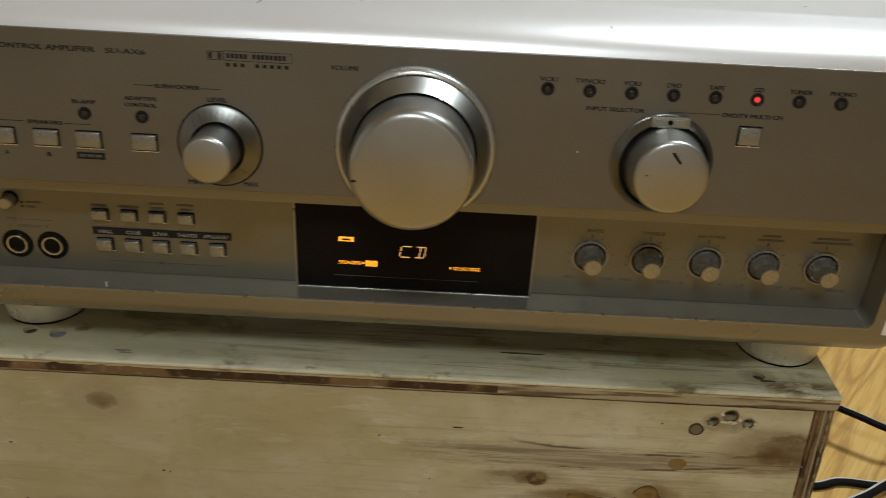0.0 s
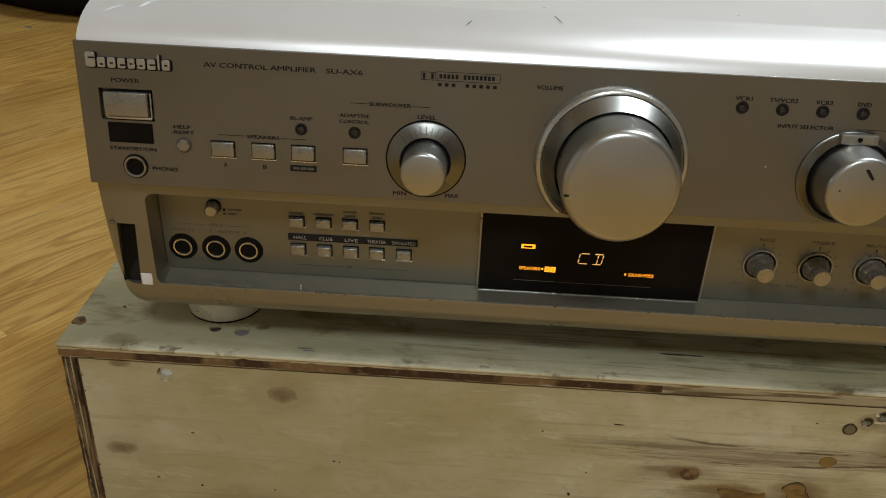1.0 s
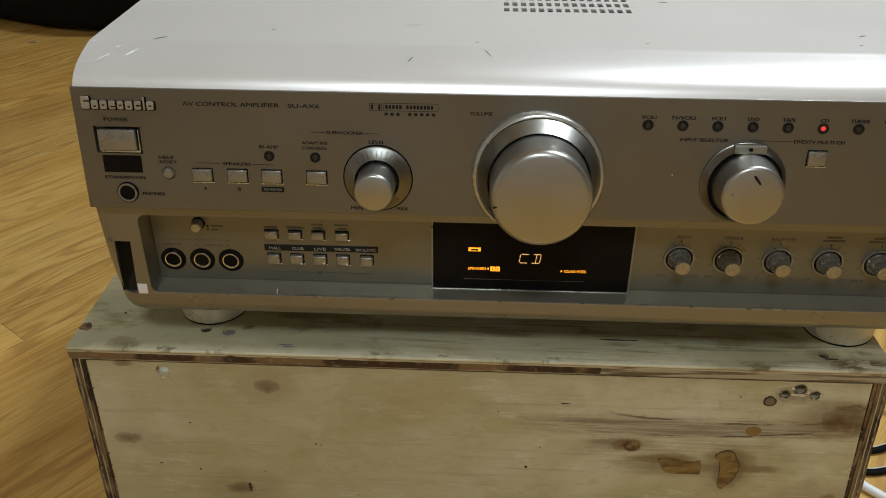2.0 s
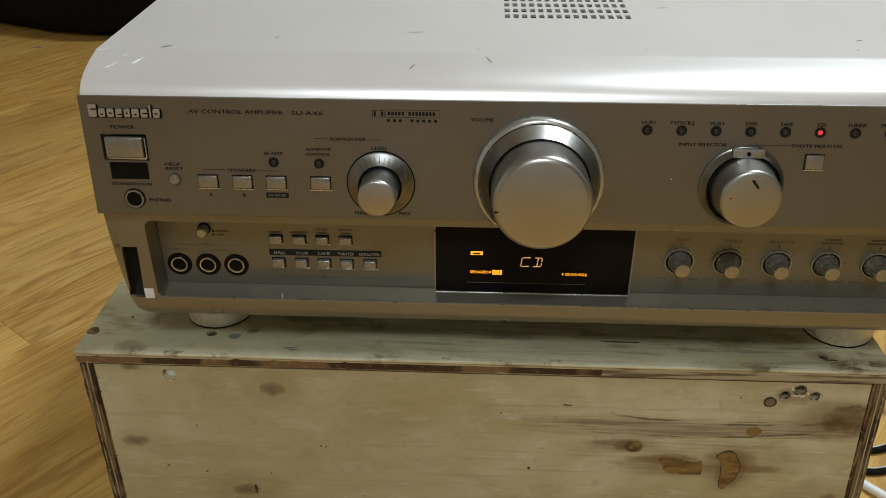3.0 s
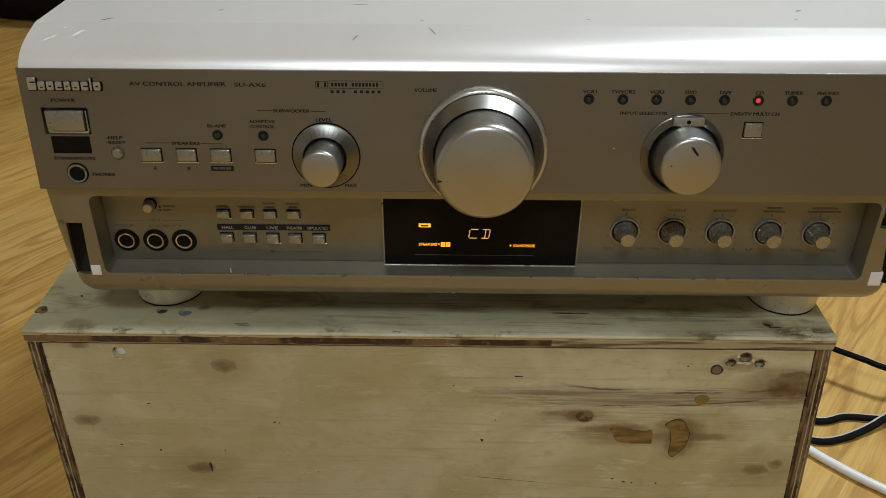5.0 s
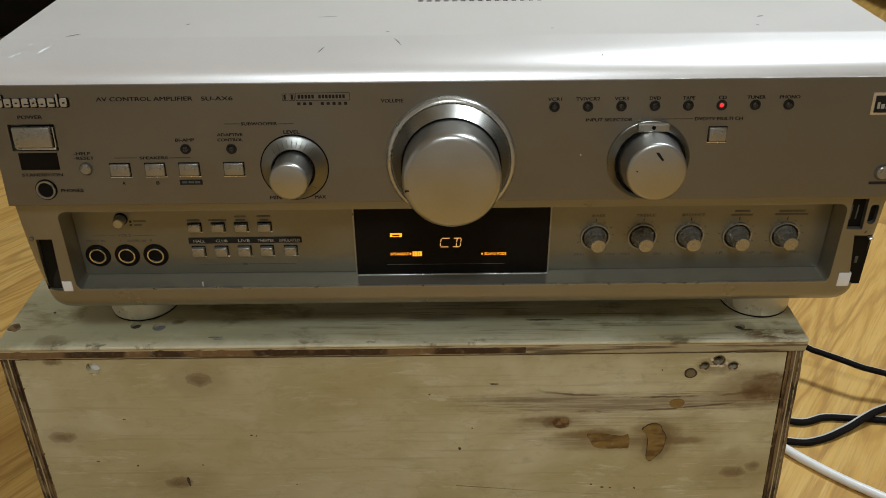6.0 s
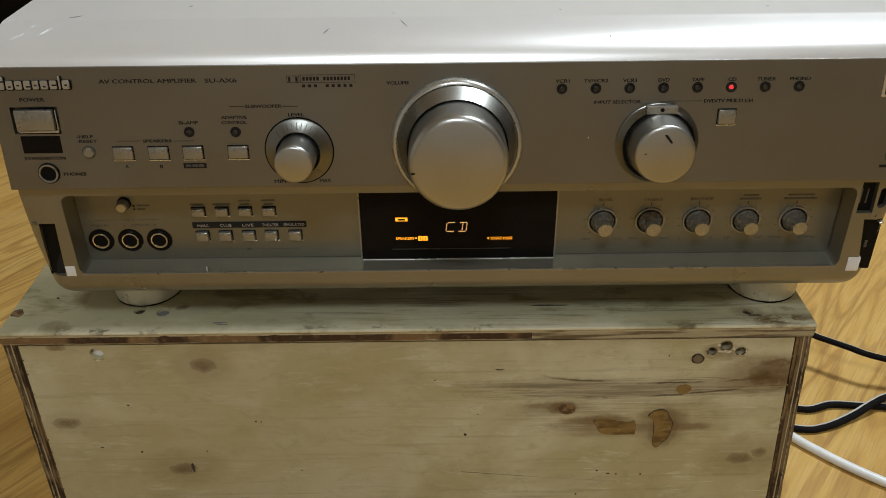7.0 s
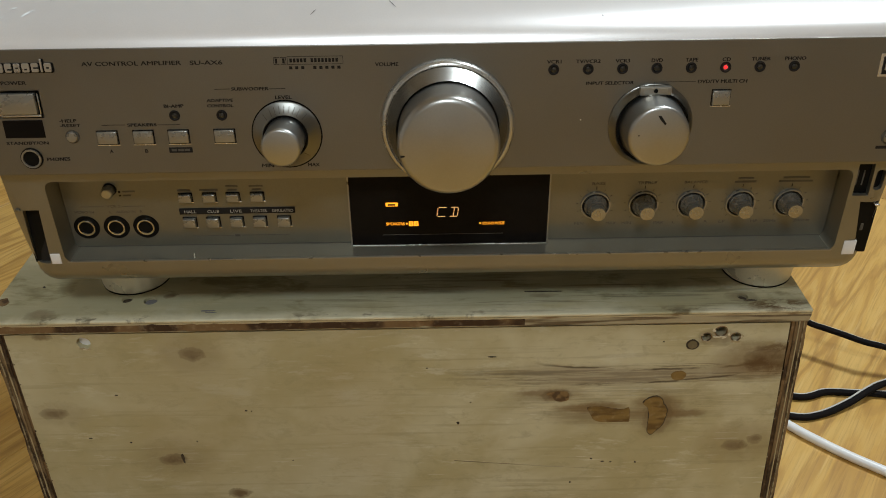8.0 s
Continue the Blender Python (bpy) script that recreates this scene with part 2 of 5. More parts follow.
    put(nt, p.inputs["Base Color"], c)
    put(nt, p.inputs["Roughness"], span(nt, wipe, 0.3, 0.7, 0.46, 0.66))
    p.inputs["Specular IOR Level"].default_value = 0.35
    put(nt, p.inputs["Normal"], relief(nt, calc(nt, "ADD", grain, calc(nt, "MULTIPLY", wipe, 0.5)), 0.3, 0.0006))
    return m


def ply_edge(name, light, dark, scale, lo, hi):
    m, nt, p = material(name)
    burn = cloud(nt, coords(nt, scale), 1.0, 1.5, 0.5, 0.3)
    fine = cloud(nt, coords(nt, (300, 300, 300)), 1.0, 3.0)
    c = mixed(nt, span(nt, burn, lo, hi), light, dark)
    put(nt, p.inputs["Base Color"], mixed(nt, span(nt, fine, 0.5, 0.8, 0.0, 0.22), c, (0.55, 0.46, 0.30)))
    p.inputs["Roughness"].default_value = 0.62
    put(nt, p.inputs["Normal"], relief(nt, fine, 0.4, 0.0006))
    return m


def brushed(name, base, rough):
    """Turned metal: fine rings about the local z axis."""
    m, nt, p = material(name)
    x, y, z = position(nt)
    r = calc(nt, "SQRT", calc(nt, "ADD", calc(nt, "POWER", x, 2.0), calc(nt, "POWER", y, 2.0)))
    ring = calc(nt, "SINE", calc(nt, "MULTIPLY", r, 16000.0))
    fine = cloud(nt, coords(nt), 90.0, 2.0)
    put(nt, p.inputs["Base Color"], mixed(nt, span(nt, fine, 0.3, 0.7), tuple(c * 0.95 for c in base), base))
    put(nt, p.inputs["Roughness"], span(nt, fine, 0.3, 0.7, rough - 0.01, rough + 0.02))
    p.inputs["Metallic"].default_value = 1.0
    p.inputs["Anisotropic"].default_value = 0.75
    tan = nt.nodes.new("ShaderNodeTangent")
    tan.direction_type, tan.axis = "RADIAL", "Z"
    nt.links.new(tan.outputs[0], p.inputs["Tangent"])
    put(nt, p.inputs["Normal"], relief(nt, ring, 0.03, 0.0001))
    return m


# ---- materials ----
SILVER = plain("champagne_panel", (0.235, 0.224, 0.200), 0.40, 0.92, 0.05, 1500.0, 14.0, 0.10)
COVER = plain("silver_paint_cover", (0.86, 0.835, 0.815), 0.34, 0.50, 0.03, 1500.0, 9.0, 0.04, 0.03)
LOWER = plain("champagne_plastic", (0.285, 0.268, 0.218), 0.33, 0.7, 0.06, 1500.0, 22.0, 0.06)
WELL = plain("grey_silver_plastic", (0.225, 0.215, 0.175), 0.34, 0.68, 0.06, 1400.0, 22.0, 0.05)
SILL = plain("pale_sill_plastic", (0.37, 0.348, 0.275), 0.18, 0.6, 0.05, 1400.0, 30.0, 0.0, 0.04)
TONE_METAL = plain("dull_tone_knob", (0.40, 0.38, 0.33), 0.28, 0.8, 0.06, 1400.0, 60.0, 0.0)
EMBLEM = plain("emblem_silver", (0.52, 0.50, 0.46), 0.30, 0.7, 0.05, 900.0, 60.0, 0.0)
BEAD = plain("pale_satin_rim", (0.58, 0.57, 0.53), 0.27, 0.85, 0.04, 1500.0, 60.0, 0.03)
KNOB = plain("satin_knob", (0.46, 0.455, 0.43), 0.34, 1.0, 0.06, 1800.0, 40.0, 0.015)
TURNED = brushed("turned_metal", (0.35, 0.345, 0.318), 0.25)
DARK_TURNED = brushed("dark_turned_metal", (0.23, 0.226, 0.205), 0.30)
BUTTON = plain("button_silver", (0.34, 0.325, 0.285), 0.31, 0.65, 0.04, 1500.0, 60.0, 0.0)
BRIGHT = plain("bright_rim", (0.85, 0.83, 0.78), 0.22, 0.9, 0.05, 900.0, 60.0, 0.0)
FOOT = plain("pale_gold_foot", (0.74, 0.70, 0.57), 0.30, 0.35, 0.06, 900.0, 60.0, 0.03)
GOLD = plain("gold_contact", (0.76, 0.71, 0.59), 0.25, 1.0, 0.08, 900.0, 80.0, 0.0)
BLACK = plain("black_plastic", (0.006, 0.0056, 0.0052), 0.45, 0.0, 0.2, 900.0, 30.0, 0.05)
SMOKED = plain("smoked_window", (0.010, 0.008, 0.007), 0.08, 0.0, 0.2, 400.0, 30.0, 0.0)
SMOKED.node_tree.nodes["Principled BSDF"].inputs["Specular IOR Level"].default_value = 0.06
INK = plain("dark_print", (0.022, 0.020, 0.019), 0.6, 0.0, 0.15, 900.0, 60.0, 0.0)
FAINT = plain("faint_print", (0.125, 0.115, 0.095), 0.6, 0.0, 0.15, 900.0, 60.0, 0.0)
PALE = plain("pale_print", (0.45, 0.42, 0.36), 0.5, 0.0, 0.1, 900.0, 60.0, 0.0)
WHITE_TAB = plain("white_tab", (0.86, 0.86, 0.88), 0.4, 0.0, 0.04, 600.0, 60.0, 0.0)
LENS = plain("dark_lamp_lens", (0.03, 0.026, 0.02), 0.12, 0.0, 0.2, 600.0, 60.0, 0.0)
AMBER = glowing("amber_segments", (1.0, 0.37, 0.02), 1.6)
CREAM = glowing("cream_segments", (1.0, 0.52, 0.19), 0.9)
RED_ON = glowing("red_lamp", (1.0, 0.025, 0.03), 1.7)
OAK = laminate()
LIMED = whitewashed("limed_front")
LIMED_TOP = whitewashed("limed_top", True)
LAYER_PALE = ply_edge("ply_pale", (0.50, 0.42, 0.26), (0.25, 0.165, 0.08), (40, 40, 32), 0.52, 0.66)
LAYER_BURNT = ply_edge("ply_burnt", (0.205, 0.122, 0.054), (0.050, 0.023, 0.010), (42, 48, 40), 0.43, 0.53)
LAYER_WORN = ply_edge("ply_worn", (0.44, 0.38, 0.25), (0.16, 0.115, 0.065), (26, 60, 300), 0.44, 0.60)
LAYER_SCORCHED = ply_edge("ply_scorched", (0.20, 0.132, 0.066), (0.040, 0.021, 0.011), (230, 230, 36), 0.42, 0.56)
TORN = ply_edge("torn_wood", (0.74, 0.68, 0.52), (0.42, 0.33, 0.19), (300, 300, 300), 0.46, 0.62)
KNOT = ply_edge("knot_wood", (0.25, 0.155, 0.065), (0.10, 0.055, 0.025), (260, 260, 160), 0.42, 0.62)
FILLER = ply_edge("filler_wood", (0.265, 0.165, 0.048), (0.15, 0.085, 0.024), (60, 200, 260), 0.42, 0.65)
GREYKNOT = ply_edge("grey_knot", (0.18, 0.145, 0.08), (0.11, 0.085, 0.045), (220, 220, 160), 0.42, 0.62)
BARK = ply_edge("dark_crack", (0.06, 0.04, 0.025), (0.025, 0.018, 0.012), (300, 300, 300), 0.42, 0.62)
PLASTER = plain("matt_white_paint", (0.78, 0.75, 0.70), 0.9, 0.0, 0.04, 220.0, 2.0, 0.1)
# Two unseen walls, coloured dark to dim what the amplifier's front reflects.
SHADEWALL = plain("unseen_taupe_wall", (0.56, 0.52, 0.47), 0.9, 0.0, 0.06, 220.0, 2.0, 0.1)
DEEPWALL = plain("unseen_brown_wall", (0.28, 0.24, 0.20), 0.9, 0.0, 0.06, 220.0, 2.0, 0.1)
WALLPAINT = plain("beige_wall_paint", (0.80, 0.78, 0.74), 0.9, 0.0, 0.06, 220.0, 2.0, 0.1)
CABLE_BLACK = plain("black_cable_sheath", (0.008, 0.0062, 0.006), 0.8, 0.0, 0.15, 500.0, 40.0, 0.05)
CABLE_GREY = plain("clear_cable_sheath", (0.58, 0.55, 0.50), 0.35, 0.0, 0.1, 500.0, 40.0, 0.05)
CABLE_WHITE = plain("white_cable_sheath", (0.84, 0.83, 0.80), 0.35, 0.0, 0.04, 500.0, 40.0, 0.03)
LEATHER = plain("black_leather", (0.0045, 0.0042, 0.0055), 0.75, 0.0, 0.25, 160.0, 8.0, 0.35)
for quiet in (INK, FAINT, CABLE_BLACK, BLACK, LEATHER):
    quiet.node_tree.nodes["Principled BSDF"].inputs["Specular IOR Level"].default_value = 0.12
CHIP = plain("bare_chip", (0.82, 0.82, 0.80), 0.5, 0.0, 0.05, 600.0, 60.0, 0.0)
SCUFF = plain("grey_scuff", (0.20, 0.19, 0.19), 0.6, 0.0, 0.15, 600.0, 60.0, 0.0)

# ---- mesh helpers ----
PLACE = {}


def empty(name, m, **tags):
    ob = new(name)
    ob.empty_display_size = 0.05
    ob.matrix_basis = m
    PLACE[ob] = m
    return tagged(ob, **tags)


def part(name, mesh, mat, parent=None, label="", m=None, smooth=True):
    """Links a bmesh (or a shared mesh) as one object, at the world pose m."""
    if isinstance(mesh, bmesh.types.BMesh):
        bmesh.ops.recalc_face_normals(mesh, faces=mesh.faces)
        data = bpy.data.meshes.new(name)
        mesh.to_mesh(data)
        mesh.free()
        for one in (mat if isinstance(mat, (list, tuple)) else [mat]):
            data.materials.append(one)
        if smooth:
            data.shade_smooth()
            data.set_sharp_from_angle(angle=radians(32))
    else:
        data = mesh
    ob = new(name, data)
    m = m or Matrix()
    ob.matrix_basis = m
    PLACE[ob] = m
    if parent is not None:
        ob.parent = parent
        ob.matrix_parent_inverse = PLACE[parent].inverted()
    return tagged(ob, label=label)


def cuboid(bm, x0, x1, y0, y1, z0, z1, mat=0):
    made = bmesh.ops.create_cube(bm, size=1.0)["verts"]
    for v in made:
        v.co = Vector(((x0 + x1) / 2 + v.co.x * (x1 - x0), (y0 + y1) / 2 + v.co.y * (y1 - y0), (z0 + z1) / 2 + v.co.z * (z1 - z0)))
    for f in {f for v in made for f in v.link_faces}:
        f.material_index = mat
    return made


def block(x0, x1, y0, y1, z0, z1, edge=0.0, steps=2):
    bm = bmesh.new()
    cuboid(bm, x0, x1, y0, y1, z0, z1)
    if edge:
        bmesh.ops.bevel(bm, geom=bm.edges[:], offset=edge, segments=steps, profile=0.5, affect="EDGES")
    return bm


def lathe(profile, steps=64):
    """A turned body about z from (radius, height) pairs."""
    bm = bmesh.new()
    rows = []
    for r, h in profile:
        if r < 1e-6:
            rows.append([bm.verts.new((0, 0, h))])
        else:
            rows.append([bm.verts.new((r * math.cos(2 * math.pi * i / steps), r * math.sin(2 * math.pi * i / steps), h)) for i in range(steps)])
    for a, b in zip(rows, rows[1:]):
        for i in range(steps):
            j = (i + 1) % steps
            if len(a) == 1 and len(b) > 1:
                bm.faces.new((a[0], b[i], b[j]))
            elif len(b) == 1 and len(a) > 1:
                bm.faces.new((a[i], a[j], b[0]))
            elif len(a) > 1:
                bm.faces.new((a[i], a[j], b[j], b[i]))
    return bm


def outline(points, z0, z1, edge=0.0):
    """A slab over a closed outline."""
    bm = bmesh.new()
    face = bm.faces.new([bm.verts.new((x, y, z0)) for x, y in points])
    up = bmesh.ops.extrude_face_region(bm, geom=[face])["geom"]
    bmesh.ops.translate(bm, verts=[v for v in up if isinstance(v, bmesh.types.BMVert)], vec=(0, 0, z1 - z0))
    if edge:
        rim = [e for e in bm.edges if all(abs(v.co.z - z1) < 1e-7 for v in e.verts)]
        bmesh.ops.bevel(bm, geom=rim, offset=edge, segments=2, profile=0.5, affect="EDGES")
    return bm


def rounded(x0, x1, y0, y1, r, steps=5):
    pts = []
    for cx, cy, a in ((x1 - r, y1 - r, 0), (x0 + r, y1 - r, 90), (x0 + r, y0 + r, 180), (x1 - r, y0 + r, 270)):
        pts += [(cx + r * math.cos(radians(a + 90 * k / steps)), cy + r * math.sin(radians(a + 90 * k / steps))) for k in range(steps + 1)]
    return pts


def blob(cx, cy, rx, ry, z0, z1, seed, rough=0.2, n=22):
    rng = random.Random(seed)
    ph = [rng.uniform(0, 6.28) for _ in range(3)]
    pts = []
    for i in range(n):
        a = 2 * math.pi * i / n
        k = 1 + rough * (0.6 * math.sin(2 * a + ph[0]) + 0.5 * math.sin(3 * a + ph[1]) + 0.35 * math.sin(5 * a + ph[2]))
        pts.append((cx + rx * k * math.cos(a), cy + ry * k * math.sin(a)))
    return outline(pts, z0, z1)


def carved(bm, cutters):
    """The bmesh with the cutter bmeshes taken out of it."""
    def link(b):
        me = bpy.data.meshes.new("rough_cut")
        bmesh.ops.recalc_face_normals(b, faces=b.faces)
        b.to_mesh(me)
        b.free()
        return new("rough_cut", me)
    ob, tools = link(bm), [link(c) for c in cutters]
    for t in tools:
        mod = ob.modifiers.new("cut", "BOOLEAN")
        mod.operation, mod.solver, mod.object = "DIFFERENCE", "EXACT", t
    bpy.context.view_layer.update()
    me = bpy.data.meshes.new_from_object(ob.evaluated_get(bpy.context.evaluated_depsgraph_get()))
    out = bmesh.new()
    out.from_mesh(me)
    for o in (ob, *tools):
        bpy.data.objects.remove(o)
    return out


def tube(points, radius, steps=10, smoothing=8):
    """A round sheath along a smooth line through the points."""
    ps = [Vector(p) for p in points]
    line = []
    for i in range(len(ps) - 1):
        a, b, c, d = ps[max(i - 1, 0)], ps[i], ps[i + 1], ps[min(i + 2, len(ps) - 1)]
        for k in range(smoothing):
            t = k / smoothing
            line.append(0.5 * (2 * b + (c - a) * t + (2 * a - 5 * b + 4 * c - d) * t * t + (3 * b - a - 3 * c + d) * t ** 3))
    line.append(ps[-1])
    bm, rows = bmesh.new(), []
    for i, p in enumerate(line):
        way = (line[min(i + 1, len(line) - 1)] - line[max(i - 1, 0)]).normalized()
        side = way.cross(Vector((0, 0, 1))).normalized()
        up = side.cross(way)
        rows.append([bm.verts.new(p + radius * (side * math.cos(2 * math.pi * k / steps) + up * math.sin(2 * math.pi * k / steps))) for k in range(steps)])
    for a, b in zip(rows, rows[1:]):
        for k in range(steps):
            bm.faces.new((a[k], a[(k + 1) % steps], b[(k + 1) % steps], b[k]))
    bm.faces.new(rows[0]), bm.faces.new(rows[-1][::-1])
    return bm


# ---- the room ----
ROOM = 2.4
floor_ob = part("floor", block(-ROOM, ROOM, -ROOM, ROOM, -0.06, -0.009), OAK)
tagged(floor_ob, "warm golden oak laminate floor of long planks", "floor", kind="structure")
ceiling_ob = part("ceiling", block(-ROOM, ROOM, -ROOM, ROOM, 2.5, 2.6), PLASTER)
tagged(ceiling_ob, "plain white painted ceiling", "ceiling", kind="structure")
# Walls are unseen; south and east are dark to tame the front's reflections.
for wall_name, box in (("wall_north", (-ROOM, ROOM, ROOM, ROOM + 0.1)), ("wall_south", (-ROOM, ROOM, -ROOM - 0.1, -ROOM)),
                       ("wall_east", (ROOM, ROOM + 0.1, -ROOM, ROOM)), ("wall_west", (-ROOM - 0.1, -ROOM, -ROOM, ROOM))):
    tagged(part(wall_name, block(*box, -0.06, 2.6), {"wall_south": SHADEWALL, "wall_east": DEEPWALL}.get(wall_name, WALLPAINT)), "plain unseen wall added around the room", "wall", kind="structure")

# ---- the wooden box ----
TOP = 0.218                      # height of the box's top
box_ob = empty("wooden_box", pose(-0.028, 0.15, 0), label="pale limed plywood box with burnt edges, knots and screw holes", category="box")


def lean_left(z):
    return -0.2495 - (TOP - z) * 0.020


def lean_right(z):
    return 0.1945 + (TOP - z) * 0.058


def round_tool(x, y, r, y0, y1):
    """A cutter along y at (x, z)."""
    bm = lathe([(0, 0), (r, 0), (r, y1 - y0), (0, y1 - y0)], 20)
    bmesh.ops.transform(bm, matrix=pose(x, y1, y, 90), verts=bm.verts)
    return bm


FRONT_HOLES = ((-0.1999, 0.2017, 0.0038), (0.1412, 0.1987, 0.0027), (0.1487, 0.2024, 0.0033), (0.1574, 0.1985, 0.0027))
front = bmesh.new()
made = cuboid(front, lean_left(0) + 0.0085, lean_right(0) - 0.0085, 0.003, 0.0115, 0.0, TOP - 0.0104)
for v in made:
    if v.co.z > 0.1:
        v.co.x = (lean_left(TOP) + 0.0078) if v.co.x < 0 else (lean_right(TOP) - 0.0088)
front = carved(front, [round_tool(x, z, r, -0.01, 0.0105) for x, z, r in FRONT_HOLES])
part("front_board", front, LIMED, box_ob, "pale limed board with knots and dark streaks", smooth=False)

lid = block(lean_left(TOP) - 0.0008, lean_right(TOP) + 0.0008, 0.0005, 0.32, TOP - 0.0022, TOP, 0.0010, 3)


def drill(x, y, r):
    bm = lathe([(0, 0), (r, 0), (r * 1.25, 0.01), (0, 0.01)], 18)
    bmesh.ops.translate(bm, verts=bm.verts, vec=(x, y, TOP - 0.0018))
    return bm


TOP_HOLES = ((-0.1779, 0.0205, 0.0030), (-0.1644, 0.0190, 0.0036), (0.1609, 0.0135, 0.0027))
lid = carved(lid, [drill(*h) for h in TOP_HOLES])
lid_ob = part("top_board", lid, LIMED_TOP, box_ob, "limed top board with screw holes")


def edge_strip(x0, x1, z0, z1, back, mat, seed):
    """One ply of the lid with a worn, uneven front edge."""
    rng = random.Random(seed)
    bm, rows, n = bmesh.new(), [], max(6, int((x1 - x0) / 0.003))
    for i in range(n + 1):
        x = x0 + (x1 - x0) * i / n
        dy = back + rng.uniform(-0.00012, 0.00016) + (0.0008 if rng.random() < 0.03 else 0)
        dz = rng.uniform(-0.00005, 0.00005)
        rows.append([bm.verts.new(c) for c in ((x, dy, z0 + 0.00004 + dz * 0.4), (x, dy, z1 - 0.00004 + dz * 0.4), (x, 0.32, z1 - 0.00016), (x, 0.32, z0 + 0.00016))])
    for a, b in zip(rows, rows[1:]):
        for k in range(4):
            bm.faces.new((a[k], a[(k + 1) % 4], b[(k + 1) % 4], b[k]))
    bm.faces.new(rows[0]), bm.faces.new(rows[-1])
    part("ply", bm, mat, lid_ob, smooth=False)


XA, XM, XB = lean_left(TOP) - 0.0004, 0.0405, lean_right(TOP) + 0.0004
edge_strip(XA, XB, TOP - 0.0033, TOP - 0.0022, 0.0008, LAYER_PALE, 1)
edge_strip(XA, XM, TOP - 0.0078, TOP - 0.0033, 0.0013, LAYER_BURNT, 2)
edge_strip(XM, XB, TOP - 0.0056, TOP - 0.0033, 0.0010, LAYER_WORN, 3)
edge_strip(XM, XB, TOP - 0.0078, TOP - 0.0056, 0.0015, LAYER_WORN, 4)
edge_strip(XA, XB, TOP - 0.0088, TOP - 0.0078, 0.0019, LAYER_WORN, 5)


def side_board(side):
    at = lean_left if side < 0 else lean_right
    outer = None
    for k, (d0, d1, back, mat) in enumerate(((0.0, 0.0015, 0.0031, LAYER_SCORCHED), (0.0015, 0.0021, 0.0027, LAYER_WORN), (0.0021, 0.0040, 0.0033, LAYER_SCORCHED), (0.0040, 0.0047, 0.0026, LAYER_PALE), (0.0047, 0.0064, 0.0031, LAYER_SCORCHED), (0.0064, 0.0082, 0.0036, LAYER_BURNT))):
        bm = bmesh.new()
        rows = 24
        grid = []
        rng = random.Random(5 + k + (10 if side > 0 else 0))
        for i in range(rows + 1):
            z = (TOP - 0.0090) * i / rows
            w = rng.uniform(-0.0003, 0.0003)
            xa, xb = at(z) - side * (d0 + 0.00004), at(z) - side * (d1 - 0.00004)
            yy = back + rng.uniform(-0.0002, 0.0003)
            grid.append([bm.verts.new(c) for c in ((xa + w * (k == 0), yy, z), (xb + w * (k == 5), yy, z), (xb, 0.31, z), (xa, 0.31, z))])
        for a, b in zip(grid, grid[1:]):
            for j in range(4):
                bm.faces.new((a[j], a[(j + 1) % 4], b[(j + 1) % 4], b[j]))
        bm.faces.new(grid[0]), bm.faces.new(grid[-1])
        if outer is None:
            outer = part("side_board", bm, mat, box_ob, "limed plywood side with scorched edge", smooth=False)
        else:
            part("ply", bm, mat, outer, smooth=False)


side_board(-1), side_board(1)
part("back_board", block(lean_left(0) + 0.009, lean_right(TOP) - 0.009, 0.30, 0.309, 0.0, TOP - 0.0092), LIMED, box_ob, smooth=False)

UPRIGHT = Matrix(((1, 0, 0, 0), (0, 0, -1, 0.003), (0, 1, 0, 0), (0, 0, 0, 1)))       # (x, z, out) on the box's front
SKIN = 0.00022
for k, (x, z, rx, rz, mat, seed) in enumerate(((0.1294, 0.1715, 0.0042, 0.0036, FILLER, 8), (0.1342, 0.1936, 0.0036, 0.0036, BARK, 9), (0.1342, 0.1936, 0.0026, 0.0026, GREYKNOT, 10))):
    part("knot_plug", blob(x, z, rx, rz, -0.0002, SKIN * (1 + (k == 2)), seed, 0.06), mat, box_ob, m=UPRIGHT)
# two wood-filler plugs: a boat shape and an upright splinter
def ragged(points, grow, seed, steps=5):
    """A smooth closed line through the points, roughened, moved out by grow."""
    rng = random.Random(seed)
    ps = [Vector(p) for p in points]
    mid = sum(ps, Vector((0, 0))) / len(ps)
    out = []
    for i in range(len(ps)):
        a, b, c, d = ps[i - 1], ps[i], ps[(i + 1) % len(ps)], ps[(i + 2) % len(ps)]
        for k in range(steps):
            t = k / steps
            q = 0.5 * (2 * b + (c - a) * t + (2 * a - 5 * b + 4 * c - d) * t * t + (3 * b - a - 3 * c + d) * t ** 3)
            q = q + (q - mid).normalized() * (grow + rng.uniform(-0.00022, 0.00022))
            out.append((q.x, q.y))
    return out


